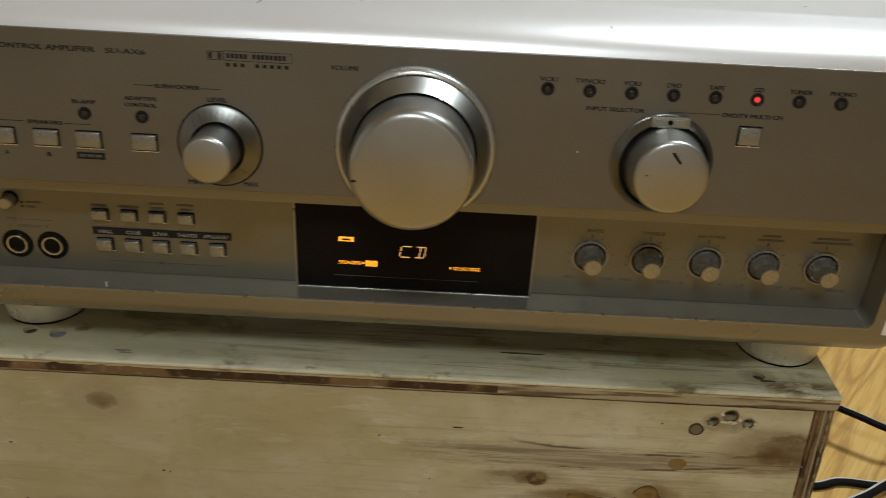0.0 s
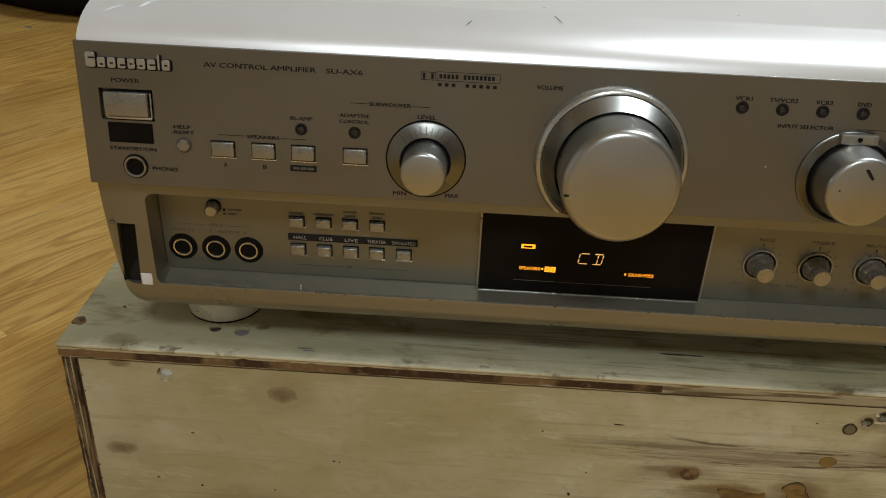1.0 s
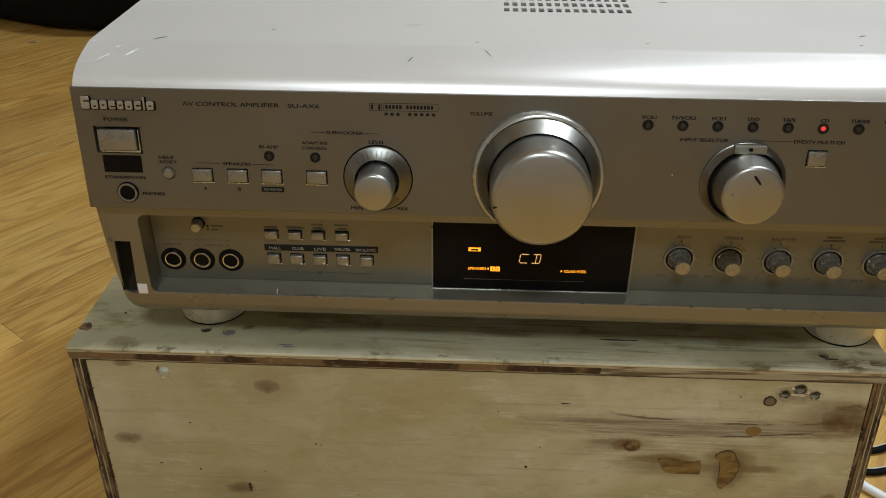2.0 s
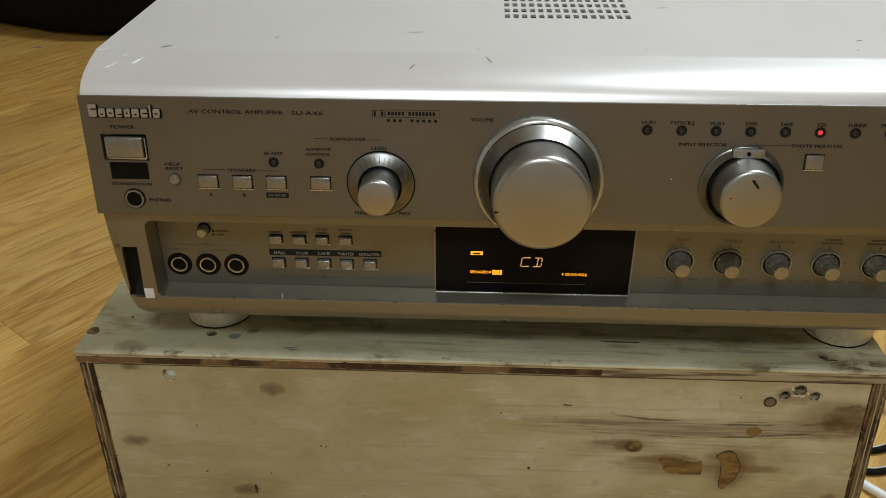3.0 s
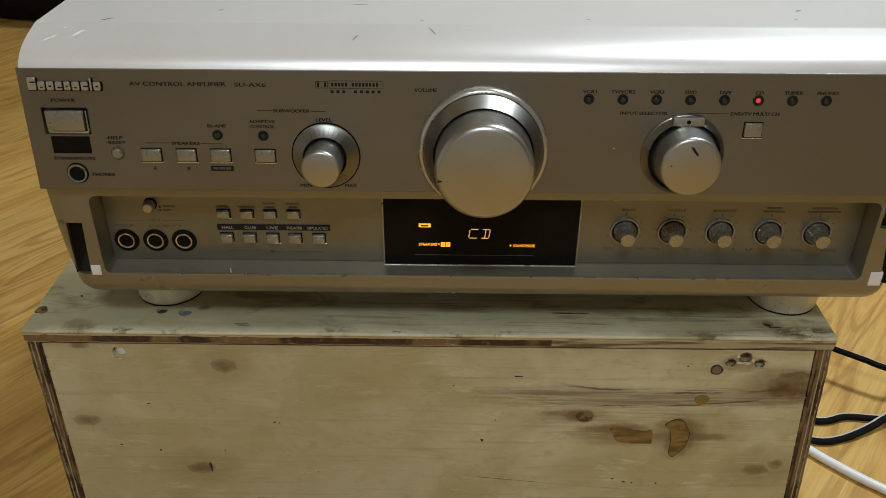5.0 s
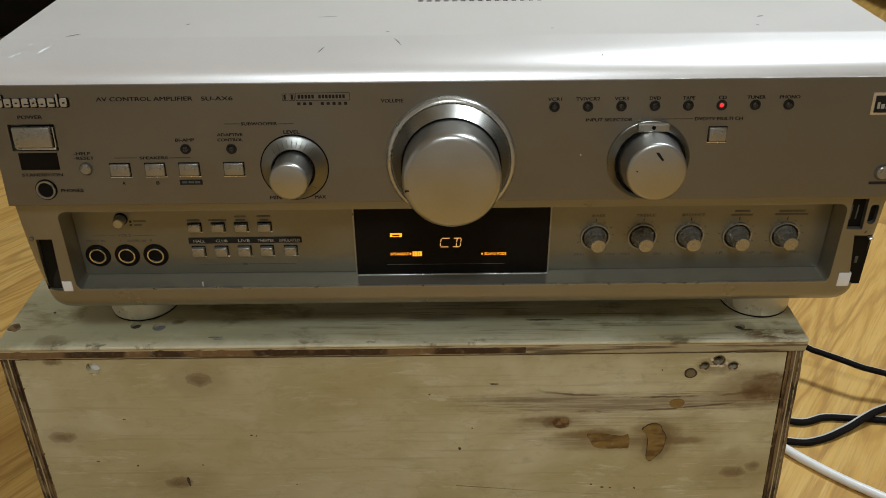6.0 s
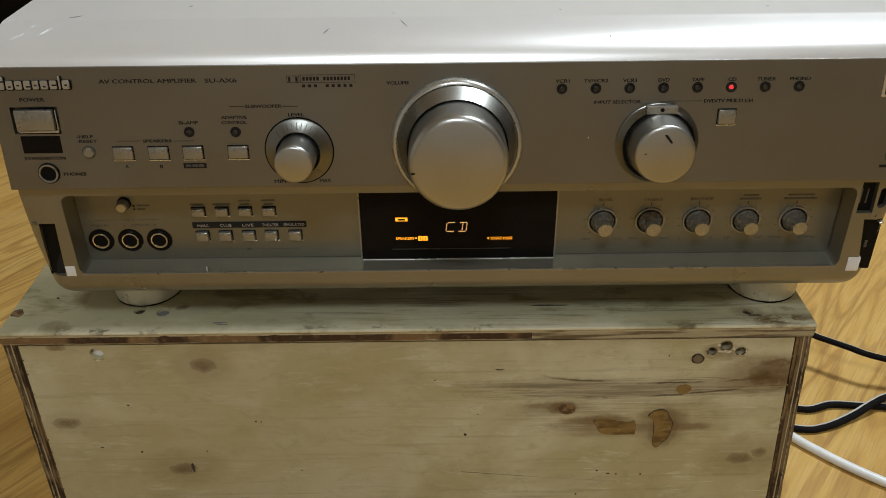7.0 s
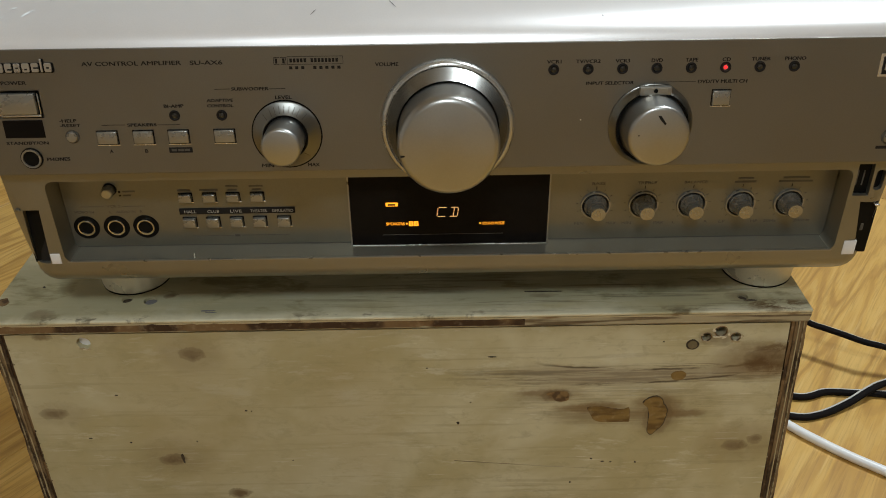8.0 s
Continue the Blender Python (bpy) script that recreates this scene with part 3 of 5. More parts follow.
BOAT = [(0.0800, 0.1484), (0.0877, 0.1490), (0.0946, 0.1470), (0.1006, 0.1467), (0.1038, 0.1474), (0.1047, 0.1378), (0.1023, 0.1369), (0.0895, 0.1371), (0.0846, 0.1386), (0.0822, 0.1425)]
SPLINTER = [(0.1118, 0.1508), (0.1145, 0.1546), (0.1188, 0.1560), (0.1222, 0.1538), (0.1235, 0.1504), (0.1256, 0.1468), (0.1260, 0.1423), (0.1246, 0.1341), (0.1219, 0.1302), (0.1190, 0.1266), (0.1165, 0.1290), (0.1161, 0.1342), (0.1162, 0.1402), (0.1150, 0.1470)]
for shape, edge_mat, seed in ((BOAT, KNOT, 21), (SPLINTER, BARK, 22)):
    plug = part("filler_plug", outline(ragged(shape, 0.0, seed), -0.0002, 0.0003), FILLER, box_ob, "amber wood filler plug", m=UPRIGHT)
    part("plug_edge", outline(ragged(shape, 0.0007 if edge_mat is BARK else 0.0003, seed + 5), -0.0002, 0.00012), edge_mat, plug, m=UPRIGHT)
part("knot_plug", outline(ragged([(0.0550, 0.1595), (0.0600, 0.1612), (0.0668, 0.1608), (0.0684, 0.1575), (0.0672, 0.1540), (0.0615, 0.1536), (0.0590, 0.1565)], 0.0, 31), -0.0002, 0.0002), KNOT, box_ob, "dark brown knot", m=UPRIGHT)
for k, (x, z, rx, rz) in enumerate(((0.1412, 0.1957, 0.0024, 0.0009), (0.1487, 0.1986, 0.0037, 0.0012), (0.1576, 0.1954, 0.0026, 0.0010), (0.1447, 0.2033, 0.0010, 0.0014), (-0.1997, 0.1977, 0.0032, 0.0010), (0.1533, 0.2002, 0.0008, 0.0016), (0.1385, 0.2003, 0.0009, 0.0007), (0.1607, 0.1990, 0.0008, 0.0012))):
    part("torn_chip", blob(x, z, rx * 0.9, rz * 0.7, -0.0002, 0.0004, 130 + k, 0.32, 16), TORN, box_ob, "torn pale wood", m=UPRIGHT)
for x, z, r in FRONT_HOLES[1:]:
    part("hole_rim", lathe([(r * 0.96, -0.0006), (r * 1.0, 0.0003), (r * 1.08, 0.0002), (r * 1.18, -0.0001)], 20), KNOT, box_ob, "brown splintered rim", m=UPRIGHT @ pose(x, z, 0))
# saw teeth left along the side seams
for at_x, seed in ((lambda z: lean_right(z) - 0.0086, 71), (lambda z: lean_left(z) + 0.0084, 72)):
    rng = random.Random(seed)
    bm = bmesh.new()
    for i in range(78):
        z = 0.015 + i * 0.0024 + rng.uniform(-0.0004, 0.0004)
        if rng.random() < (0.25 if seed == 71 else 0.4):
            w, h = rng.uniform(0.0003, 0.0009), rng.uniform(0.0004, 0.0008)
            x = at_x(z)
            sx = -1 if seed == 71 else 1
            base = [bm.verts.new(c) for c in ((x, z - h, 0.0), (x + sx * w, z, 0.0), (x, z + h, 0.0))]
            tip = bm.verts.new((x, z, 0.0007))
            bm.faces.new(base)
            for k in range(3):
                bm.faces.new((base[k], base[(k + 1) % 3], tip))
    tagged(part("sawn_edge", bm, LAYER_PALE if seed == 71 else LAYER_SCORCHED, box_ob, "fine torn saw teeth", m=UPRIGHT, smooth=False), kind="stuff")
# cracks and specks
for k, (x, z, rx, rz) in enumerate(((-0.1605, 0.1135, 0.0012, 0.0052), (0.0235, 0.1873, 0.0030, 0.0005), (0.0044, 0.1381, 0.0012, 0.0012), (-0.0130, 0.180, 0.0006, 0.0006), (-0.190, 0.164, 0.0010, 0.0005), (-0.118, 0.1505, 0.0009, 0.0006),
                                    (-0.115, 0.150, 0.0006, 0.0005), (-0.189, 0.127, 0.0008, 0.0008), (-0.150, 0.127, 0.0006, 0.0006), (-0.212, 0.131, 0.0014, 0.0005), (0.085, 0.107, 0.0010, 0.0007), (0.092, 0.1045, 0.0012, 0.0006), (0.097, 0.104, 0.0008, 0.0006),
                                    (0.112, 0.1035, 0.0008, 0.0008), (0.0735, 0.087, 0.0007, 0.0009), (0.0117, 0.154, 0.0005, 0.0006), (-0.095, 0.110, 0.0006, 0.0005), (0.118, 0.196, 0.0006, 0.0005))):
    part("speck", blob(x, z, rx * 0.75, rz * 0.75, -0.0002, 0.00026, 40 + k, 0.25, 12), BARK, box_ob, m=UPRIGHT)
part("scored_line", outline([(0.002, 0.1075), (0.002, 0.1071), (0.060, 0.1008), (0.090, 0.0985), (0.060, 0.1012)], -0.0002, 0.00014), LAYER_WORN, box_ob, m=UPRIGHT)
FLAT = pose(0, 0, TOP)
for k, (x, y, rx, ry, mat) in enumerate(((-0.2460, 0.0195, 0.0032, 0.0040, KNOT), (-0.2286, 0.0338, 0.0008, 0.0008, BARK), (-0.131, 0.0085, 0.004, 0.0005, SCUFF), (-0.129, 0.0068, 0.003, 0.0004, SCUFF), (0.1640, 0.0100, 0.0035, 0.0006, BARK), (0.0520, 0.0215, 0.0100, 0.0005, BARK))):
    part("dark_mark", blob(x, y, rx, ry, -0.0002, 0.00022, 60 + k, 0.2, 16), mat, box_ob, m=FLAT)
# Dark discs on the hole floors put their shade into colour; the second is grey.
for x, y, r in TOP_HOLES:
    part("screw_hole", lathe([(0, 0.0004), (r * 0.7, 0.0002), (r * 0.98, 0.0)], 16), SCUFF if -0.17 < x < 0 else BARK, box_ob, m=pose(x, y, TOP - 0.0017))
# Dark discs paint the shade deep in the front holes; the first is white.
for k, (x, z, r) in enumerate(FRONT_HOLES):
    part("screw_head", lathe([(0, 0.0006), (r * 0.55, 0.0003), (r * 0.9, 0.0)], 16), BARK if k else WHITE_TAB, box_ob, m=UPRIGHT @ pose(x, z - 0.0004, -0.0068 if k else -0.0032))

# ---- the amplifier ----
amp = empty("amplifier", pose(0, 0.18, TOP), label="silver hi-fi amplifier with large knobs, switched on, on a box", category="amplifier")
SLOPE = math.atan(0.11)
PANEL = Matrix(((1, 0, 0, 0), (0, math.sin(SLOPE), -math.cos(SLOPE), -0.0045), (0, math.cos(SLOPE), math.sin(SLOPE), 0.308), (0, 0, 0, 1)))   # (x, up, out)
BACKWALL = Matrix(((1, 0, 0, 0), (0, 0, -1, 0.014), (0, 1, 0, 0), (0, 0, 0, 1)))                                                          # (x, z, out)

face = block(-0.215, 0.215, 0.0, 0.0594, -0.006, 0.0, 0.0005, 2)
cut = block(-0.2068, -0.1850, 0.0279, 0.0408, -0.0035, 0.01)
face = carved(face, [cut])
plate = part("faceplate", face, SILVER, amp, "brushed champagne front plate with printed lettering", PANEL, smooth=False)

# cover: rounded front brow, flat top with a slotted vent, sides
LEAN = [radians(15 + 52 * ((k + 0.5) / 16) ** 2.6) for k in range(16)]        # the brow's tilt from its crease down to its front edge
RUN, DROP = sum(math.cos(a) for a in LEAN), sum(math.sin(a) for a in LEAN)
CREASE = 0.0275
BROW = [(0.0022 + (CREASE - 0.0022) * sum(math.cos(a) for a in LEAN[k:]) / RUN, 0.3668 + 0.0128 * sum(math.sin(a) for a in LEAN[k:]) / DROP) for k in range(16, -1, -1)]
BROW += [(CREASE + 0.0009, 0.37985), (CREASE + 0.0022, 0.3800)]
HALF, BACK = 0.2135, 0.345
cover = bmesh.new()
left = [cover.verts.new((-HALF, y, z)) for y, z in BROW]
right = [cover.verts.new((HALF, y, z)) for y, z in BROW]
for i in range(len(BROW) - 1):
    cover.faces.new((left[i], right[i], right[i + 1], left[i + 1]))
COLS, ROWS_V = 15, 7
xs = [-HALF] + sum([[-0.0150 + 0.00456 * i - 0.0014, -0.0150 + 0.00456 * i + 0.0014] for i in range(COLS)], []) + [HALF]
ys = [CREASE + 0.0022] + sum([[0.0885 + 0.0110 * j, 0.0950 + 0.0110 * j] for j in range(ROWS_V)], []) + [BACK]
net = [[cover.verts.new((x, y, 0.3800)) for x in xs] for y in ys]
for j in range(len(ys) - 1):
    for i in range(len(xs) - 1):
        if not (i % 2 == 1 and j % 2 == 1):
            cover.faces.new((net[j][i], net[j][i + 1], net[j + 1][i + 1], net[j + 1][i]))
for s in (-HALF, HALF):
    ring = [(0.0022, 0.3668)] + BROW[1:] + [(BACK, 0.3800), (BACK, 0.2430), (0.0300, 0.2430), (0.0300, 0.3200), (0.0040, 0.3200)]
    cover.faces.new([cover.verts.new((s, y, z)) for y, z in ring])
for j in range(1, len(ys) - 1, 2):
    for i in range(1, len(xs) - 1, 2):
        high = (net[j][i], net[j][i + 1], net[j + 1][i + 1], net[j + 1][i])
        low = [cover.verts.new((v.co.x, v.co.y, 0.3786)) for v in high]
        for k in range(4):
            cover.faces.new((high[k], high[(k + 1) % 4], low[(k + 1) % 4], low[k]))
cover.faces.new([cover.verts.new(c) for c in ((-HALF, BACK, 0.2405), (HALF, BACK, 0.2405), (HALF, BACK, 0.38), (-HALF, BACK, 0.38))])
bmesh.ops.remove_doubles(cover, verts=cover.verts, dist=4e-6)
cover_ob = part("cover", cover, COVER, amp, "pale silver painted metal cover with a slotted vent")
part("inner_chassis", block(-0.205, 0.205, 0.06, 0.34, 0.2420, 0.3720), BLACK, amp, "dark inside seen through the vent")

# lower body with its wide well
body = outline(rounded(-0.2145, 0.2145, 0.2400, 0.330, 0.012), -0.070, 0.0, 0.0)
rim = [e for e in body.edges if all(abs(v.co.z) < 1e-6 and v.co.y < 0.2525 for v in e.verts)]
bmesh.ops.bevel(body, geom=rim, offset=0.0104, segments=7, profile=0.42, affect="EDGES")
bmesh.ops.bisect_plane(body, geom=body.verts[:] + body.edges[:] + body.faces[:], plane_co=(0, 0.3085, 0), plane_no=(0, 1, 0), clear_outer=True)
bmesh.ops.holes_fill(body, edges=body.edges[:])
FRONT = Matrix(((1, 0, 0, 0), (0, 0, -1, 0.0), (0, 1, 0, 0), (0, 0, 0, 1)))     # (x, z, out), flush with the lower body
well = outline(rounded(-0.1950, 0.1965, 0.2562, 0.3020, 0.004), -0.0150, 0.02)
slots = [outline([(-0.2108, 0.2556), (-0.2025, 0.2556), (-0.2010, 0.2866), (-0.2090, 0.2866)], -0.045, 0.02),
         outline([(0.1985, 0.2876), (0.2065, 0.2874), (0.2060, 0.3048), (0.1982, 0.3048)], -0.045, 0.02),
         outline(rounded(0.2078, 0.2122, 0.2905, 0.3015, 0.0018), -0.03, 0.02),
         outline([(0.2075, 0.2536), (0.2128, 0.2536), (0.2138, 0.2836), (0.2035, 0.2840)], -0.045, 0.02)]
body = carved(body, [well] + slots)
part("lower_front", body, LOWER, amp, "champagne lower front with a wide recess", FRONT)
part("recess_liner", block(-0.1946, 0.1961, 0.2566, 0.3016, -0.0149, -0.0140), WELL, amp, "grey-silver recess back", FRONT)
part("recess_sill", block(-0.1944, 0.1959, 0.2560, 0.2566, -0.0145, -0.0008), SILL, amp, "pale recess sill", FRONT)
part("sill_seam", block(-0.1940, 0.1955, 0.2567, 0.2571, -0.0142, -0.0138), FAINT, amp, "", FRONT)
for x0, x1, z0, z1 in ((-0.2109, -0.2009, 0.2555, 0.2867), (0.1981, 0.2066, 0.2873, 0.3049), (0.2077, 0.2123, 0.2904, 0.3016), (0.2034, 0.2139, 0.2535, 0.2841)):
    part("slot_inside", block(x0 - 0.0006, x1 + 0.0006, z0 - 0.0006, z1 + 0.0006, -0.040, -0.0030), BLACK, amp, "dark slot inside", FRONT)
for x0, x1, z0, z1 in ((-0.2020, -0.1970, 0.2554, 0.2614), (0.2010, 0.2074, 0.2534, 0.2616)):
    part("latch_tab", block(x0, x1, z0, z1, -0.004, 0.0004, 0.0003), WHITE_TAB, amp, "white plastic latch tab", FRONT)
# Bright strip paints the highlight along the recess sill's front edge.
part("sill_edge", block(-0.1942, 0.1957, 0.2557, 0.2566, -0.0009, 0.0002, 0.0003, 2), BUTTON, amp, "bright strip painted as the sill's edge highlight", FRONT)
part("hinge_pin", block(-0.2122, -0.2100, 0.2862, 0.2876, -0.004, 0.0006, 0.0002), WELL, amp, "", FRONT)
part("hinge_pin", block(0.2110, 0.2135, 0.2818, 0.2826, -0.004, 0.0008, 0.0002), BRIGHT, amp, "", FRONT)
part("slot_contact", block(0.1998, 0.2004, 0.292, 0.300, -0.0031, -0.0026), FAINT, amp, "", FRONT)
part("slot_contact", block(0.2028, 0.2034, 0.292, 0.300, -0.0031, -0.0026), FAINT, amp, "", FRONT)
part("slot_spring", block(0.2085, 0.2100, 0.266, 0.270, -0.0031, -0.0024, 0.0003), FAINT, amp, "", FRONT)
part("slot_lever", outline([(-0.2085, 0.2556), (-0.2035, 0.2556), (-0.2025, 0.2700), (-0.2070, 0.2620)], -0.0031, -0.0026), INK, amp, "", FRONT)

foot_mesh = None
for x, y in ((-0.1785, 0.0435), (0.1765, 0.0405), (-0.1785, 0.285), (0.1765, 0.285)):
    at = pose(x, y, TOP)
    if foot_mesh is None:
        foot = part("foot", lathe([(0, 0.0), (0.0180, 0.0), (0.0192, 0.0012), (0.0196, 0.004), (0.0196, 0.0235), (0, 0.0235)], 56), FOOT, amp, "round champagne foot", at)
        foot_mesh = foot.data
        pad = part("pad", lathe([(0, 0.0), (0.0191, 0.0), (0.0191, 0.0004), (0, 0.0004)], 48), BLACK, foot, "", at)
    else:
        foot = part("foot", foot_mesh, None, amp, "round champagne foot", at)
        part("pad", pad.data, None, foot, "", at)


def knob(x, u, skirt, cap, label, clip=False, frame_m=PANEL, skirt_mat=TURNED):
    at = frame_m @ pose(x, u, 0)
    bm = lathe(skirt, 96)
    if clip:
        bmesh.ops.bisect_plane(bm, geom=bm.verts[:] + bm.edges[:] + bm.faces[:], plane_co=(0, -u + 0.0002, 0), plane_no=(0, -1, 0), clear_outer=True)
    body_ob = part("knob", lathe(cap, 96), KNOB, amp, label, at)
    part("knob_skirt", bm, skirt_mat, body_ob, "turned metal skirt", at)
    return body_ob, at


VOL, vol_at = knob(-0.0004, 0.0218, [(0.0281, 0.0), (0.0281, 0.0042), (0.0234, 0.0112), (0.0229, 0.0090)],
                   [(0.0224, 0.0), (0.0224, 0.0276), (0.0223, 0.0290), (0.0219, 0.0304), (0.0212, 0.0314), (0.0202, 0.0321), (0.0192, 0.0324), (0, 0.0325)], "large satin silver volume knob", True)
bead = lathe([(0.0308, 0.0), (0.0308, 0.0012), (0.0306, 0.0024), (0.0301, 0.0035), (0.0293, 0.0042), (0.0286, 0.0044), (0.0283, 0.0042), (0.0282, 0.0034)], 96)
bmesh.ops.bisect_plane(bead, geom=bead.verts[:] + bead.edges[:] + bead.faces[:], plane_co=(0, -0.0216, 0), plane_no=(0, -1, 0), clear_outer=True)
part("knob_bead", bead, BEAD, VOL, "pale rounded rim", vol_at)
gap = lathe([(0.0232, 0.0094), (0.0223, 0.0094)], 64)
part("knob_gap", gap, BLACK, VOL, "", vol_at)
part("indicator", block(-0.0213, -0.0175, -0.0004, 0.0004, 0.0295, 0.03235, 0.0001), INK, VOL, "", vol_at @ pose(0, 0, 0, 0, 0, 11))
LEV, lev_at = knob(-0.0748, 0.0184, [(0.0158, 0.0), (0.0157, 0.0006), (0.0150, 0.0009), (0.0104, 0.0046), (0.0100, 0.0030)],
                   [(0.0092, 0.0), (0.0090, 0.0180), (0.0089, 0.0190), (0.0086, 0.0197), (0.0081, 0.0202), (0.0075, 0.0204), (0, 0.0205)], "small satin silver level knob", skirt_mat=DARK_TURNED)
part("knob_gap", lathe([(0.0102, 0.0034), (0.0090, 0.0034)], 48), BLACK, LEV, "", lev_at)
part("knob_gap", lathe([(0.0164, 0.00015), (0.0157, 0.0002)], 64), BLACK, LEV, "", lev_at)
for turn in (-45, 45, 60, 70, 80, 90, 100, 110, 120, 135, 225):
    bm = bmesh.new()
    lay = [bm.verts.new((rr, ww, 0.0009 + (0.0150 - rr) * 0.804 + up)) for up in (-0.0002, 0.00012) for rr, ww in ((0.0112, -0.00012), (0.0142, -0.00012), (0.0142, 0.00012), (0.0112, 0.00012))]
    bm.faces.new(lay[:4]), bm.faces.new(lay[4:])
    for k in range(4):
        bm.faces.new((lay[k], lay[(k + 1) % 4], lay[4 + (k + 1) % 4], lay[4 + k]))
    part("tick", bm, FAINT, LEV, "", lev_at @ pose(0, 0, 0, 0, 0, turn), smooth=False)
SEL, sel_at = knob(0.0936, 0.0202, [(0.0196, 0.0), (0.0195, 0.0008), (0.0188, 0.0012), (0.0168, 0.0040), (0.0164, 0.0026)],
                   [(0.0155, 0.0), (0.0154, 0.0030), (0.0140, 0.0160), (0.0138, 0.0168), (0.0134, 0.0174), (0.0128, 0.0178), (0.0120, 0.0180), (0, 0.0181)], "satin silver input selector knob", skirt_mat=DARK_TURNED)
part("knob_gap", lathe([(0.0166, 0.0030), (0.0156, 0.0030)], 56), BLACK, SEL, "", sel_at)
part("selector_window", block(0.0868 - 0.0938, 0.1012 - 0.0938, 0.0352 - 0.0202, 0.0392 - 0.0202, 0.0010, 0.0042, 0.0005), BUTTON, SEL, "bright pointer window", sel_at)
part("window_field", block(-0.0056, 0.0056, 0.0155, 0.0184, 0.0036, 0.0043, 0.0002, 1), TONE_METAL, SEL, "", sel_at)
part("pointer_dot", lathe([(0.0010, 0.0042), (0.0009, 0.0047), (0, 0.0047)], 16), BLACK, SEL, "", sel_at @ pose(0.0001, 0.0172, 0))
part("indicator", outline([(-0.0014, 0.0098), (0.0000, 0.0098), (0.0026, 0.0062), (0.0020, 0.0055), (-0.0004, 0.0082)], 0.0178, 0.01825), INK, SEL, "", sel_at)
part("nick", blob(-0.0092, 0.0008, 0.0004, 0.0003, 0.0178, 0.01822, 97, 0.1, 8), INK, SEL, "", sel_at)


def push_button(name, x0, x1, u0, u1, out, label, frame_m=PANEL, mat=BUTTON):
    """A raised key in a dark gap, with a bright strip painting its lower-edge highlight."""
    at = frame_m @ pose((x0 + x1) / 2, (u0 + u1) / 2, 0)
    w, h = (x1 - x0) / 2, (u1 - u0) / 2
    ob = part(name, block(-w + 0.0004, w - 0.0004, -h + 0.0004, h - 0.0004, -0.0002, out, min(0.0005, out * 0.4), 3), mat, amp, label, at)
    part("key_gap", block(-w, w, -h, h, -0.0004, 0.00018), BLACK, ob, "", at)
    # Bright strip stands in for the highlight on the lower edge.
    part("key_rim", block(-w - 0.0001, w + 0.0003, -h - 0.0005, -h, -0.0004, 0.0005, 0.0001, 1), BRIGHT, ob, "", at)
    return ob, at


power, pw_at = push_button("power_button", -0.2048, -0.1864, 0.0297, 0.0402, 0.0024, "wide silver power button")
# Pale ledges below and right only, painting the lit sides of the surround.
part("button_ledge", block(-0.0086, 0.0098, -0.0064, -0.0054, -0.0004, 0.0009, 0.0004, 2), BEAD, power, "pale ledge painted as the lit frame side", pw_at)
part("button_ledge", block(0.0093, 0.0099, -0.0053, 0.0046, -0.0004, 0.0006, 0.0002, 2), BEAD, power, "", pw_at)
for x0, x1 in ((-0.1628, -0.1528), (-0.1461, -0.1362), (-0.1299, -0.1199), (-0.1087, -0.0986)):
    push_button("button", x0, x1, 0.0147, 0.0215, 0.0014, "small rectangular silver button")
push_button("button", 0.1204, 0.1293, 0.0290, 0.0366, 0.0014, "small square silver button")
for x, u, r in ((-0.1739, 0.0188, 0.0029), (0.2068, 0.0128, 0.0036)):
    at = PANEL @ pose(x, u, 0)
    ob = part("round_button", lathe([(r * 0.88, 0.0), (r * 0.88, 0.0012), (r * 0.72, 0.0017), (0, 0.0018)], 36), BUTTON, amp, "small round silver button", at)
    part("key_gap", lathe([(r * 0.88, 0.0001), (r, 0.0001), (r * 1.1, 0.0003), (r * 1.12, 0.0)], 36), FAINT, ob, "", at)
part("receiver_window", block(-0.2046, -0.1863, 0.0185, 0.0269, -0.001, 0.0004, 0.0002, 1), SMOKED, amp, "black receiver window", PANEL)


def socket(x, z, frame_m, r_out, collar, mat_out, label, ring_mat):
    at = frame_m @ pose(x, z, 0)
    ob = part("socket", lathe([(r_out, 0.0), (r_out * 0.98, 0.0006), (r_out * 0.72, 0.0004), (collar, 0.0003)], 48), mat_out, amp, label, at)
    part("collar", lathe([(collar, 0.0002), (collar, 0.0010), (collar * 0.95, 0.0013), (collar * 0.82, 0.0012), (collar * 0.78, -0.004)], 48), ring_mat, ob, "metal ring", at)
    part("socket_hole", lathe([(collar * 0.82, 0.0004), (0, 0.0004)], 32), BLACK, ob, "", at)


socket(-0.1949, 0.0085, PANEL, 0.0052, 0.0046, BLACK, "headphone socket with a silver ring", BUTTON)
for x in (-0.1862, -0.1709, -0.1558):
    socket(x, 0.2684, BACKWALL, 0.0066, 0.0045, BLACK, "black input socket with a gilt ring", GOLD)

LED_U = 0.0467
led = None
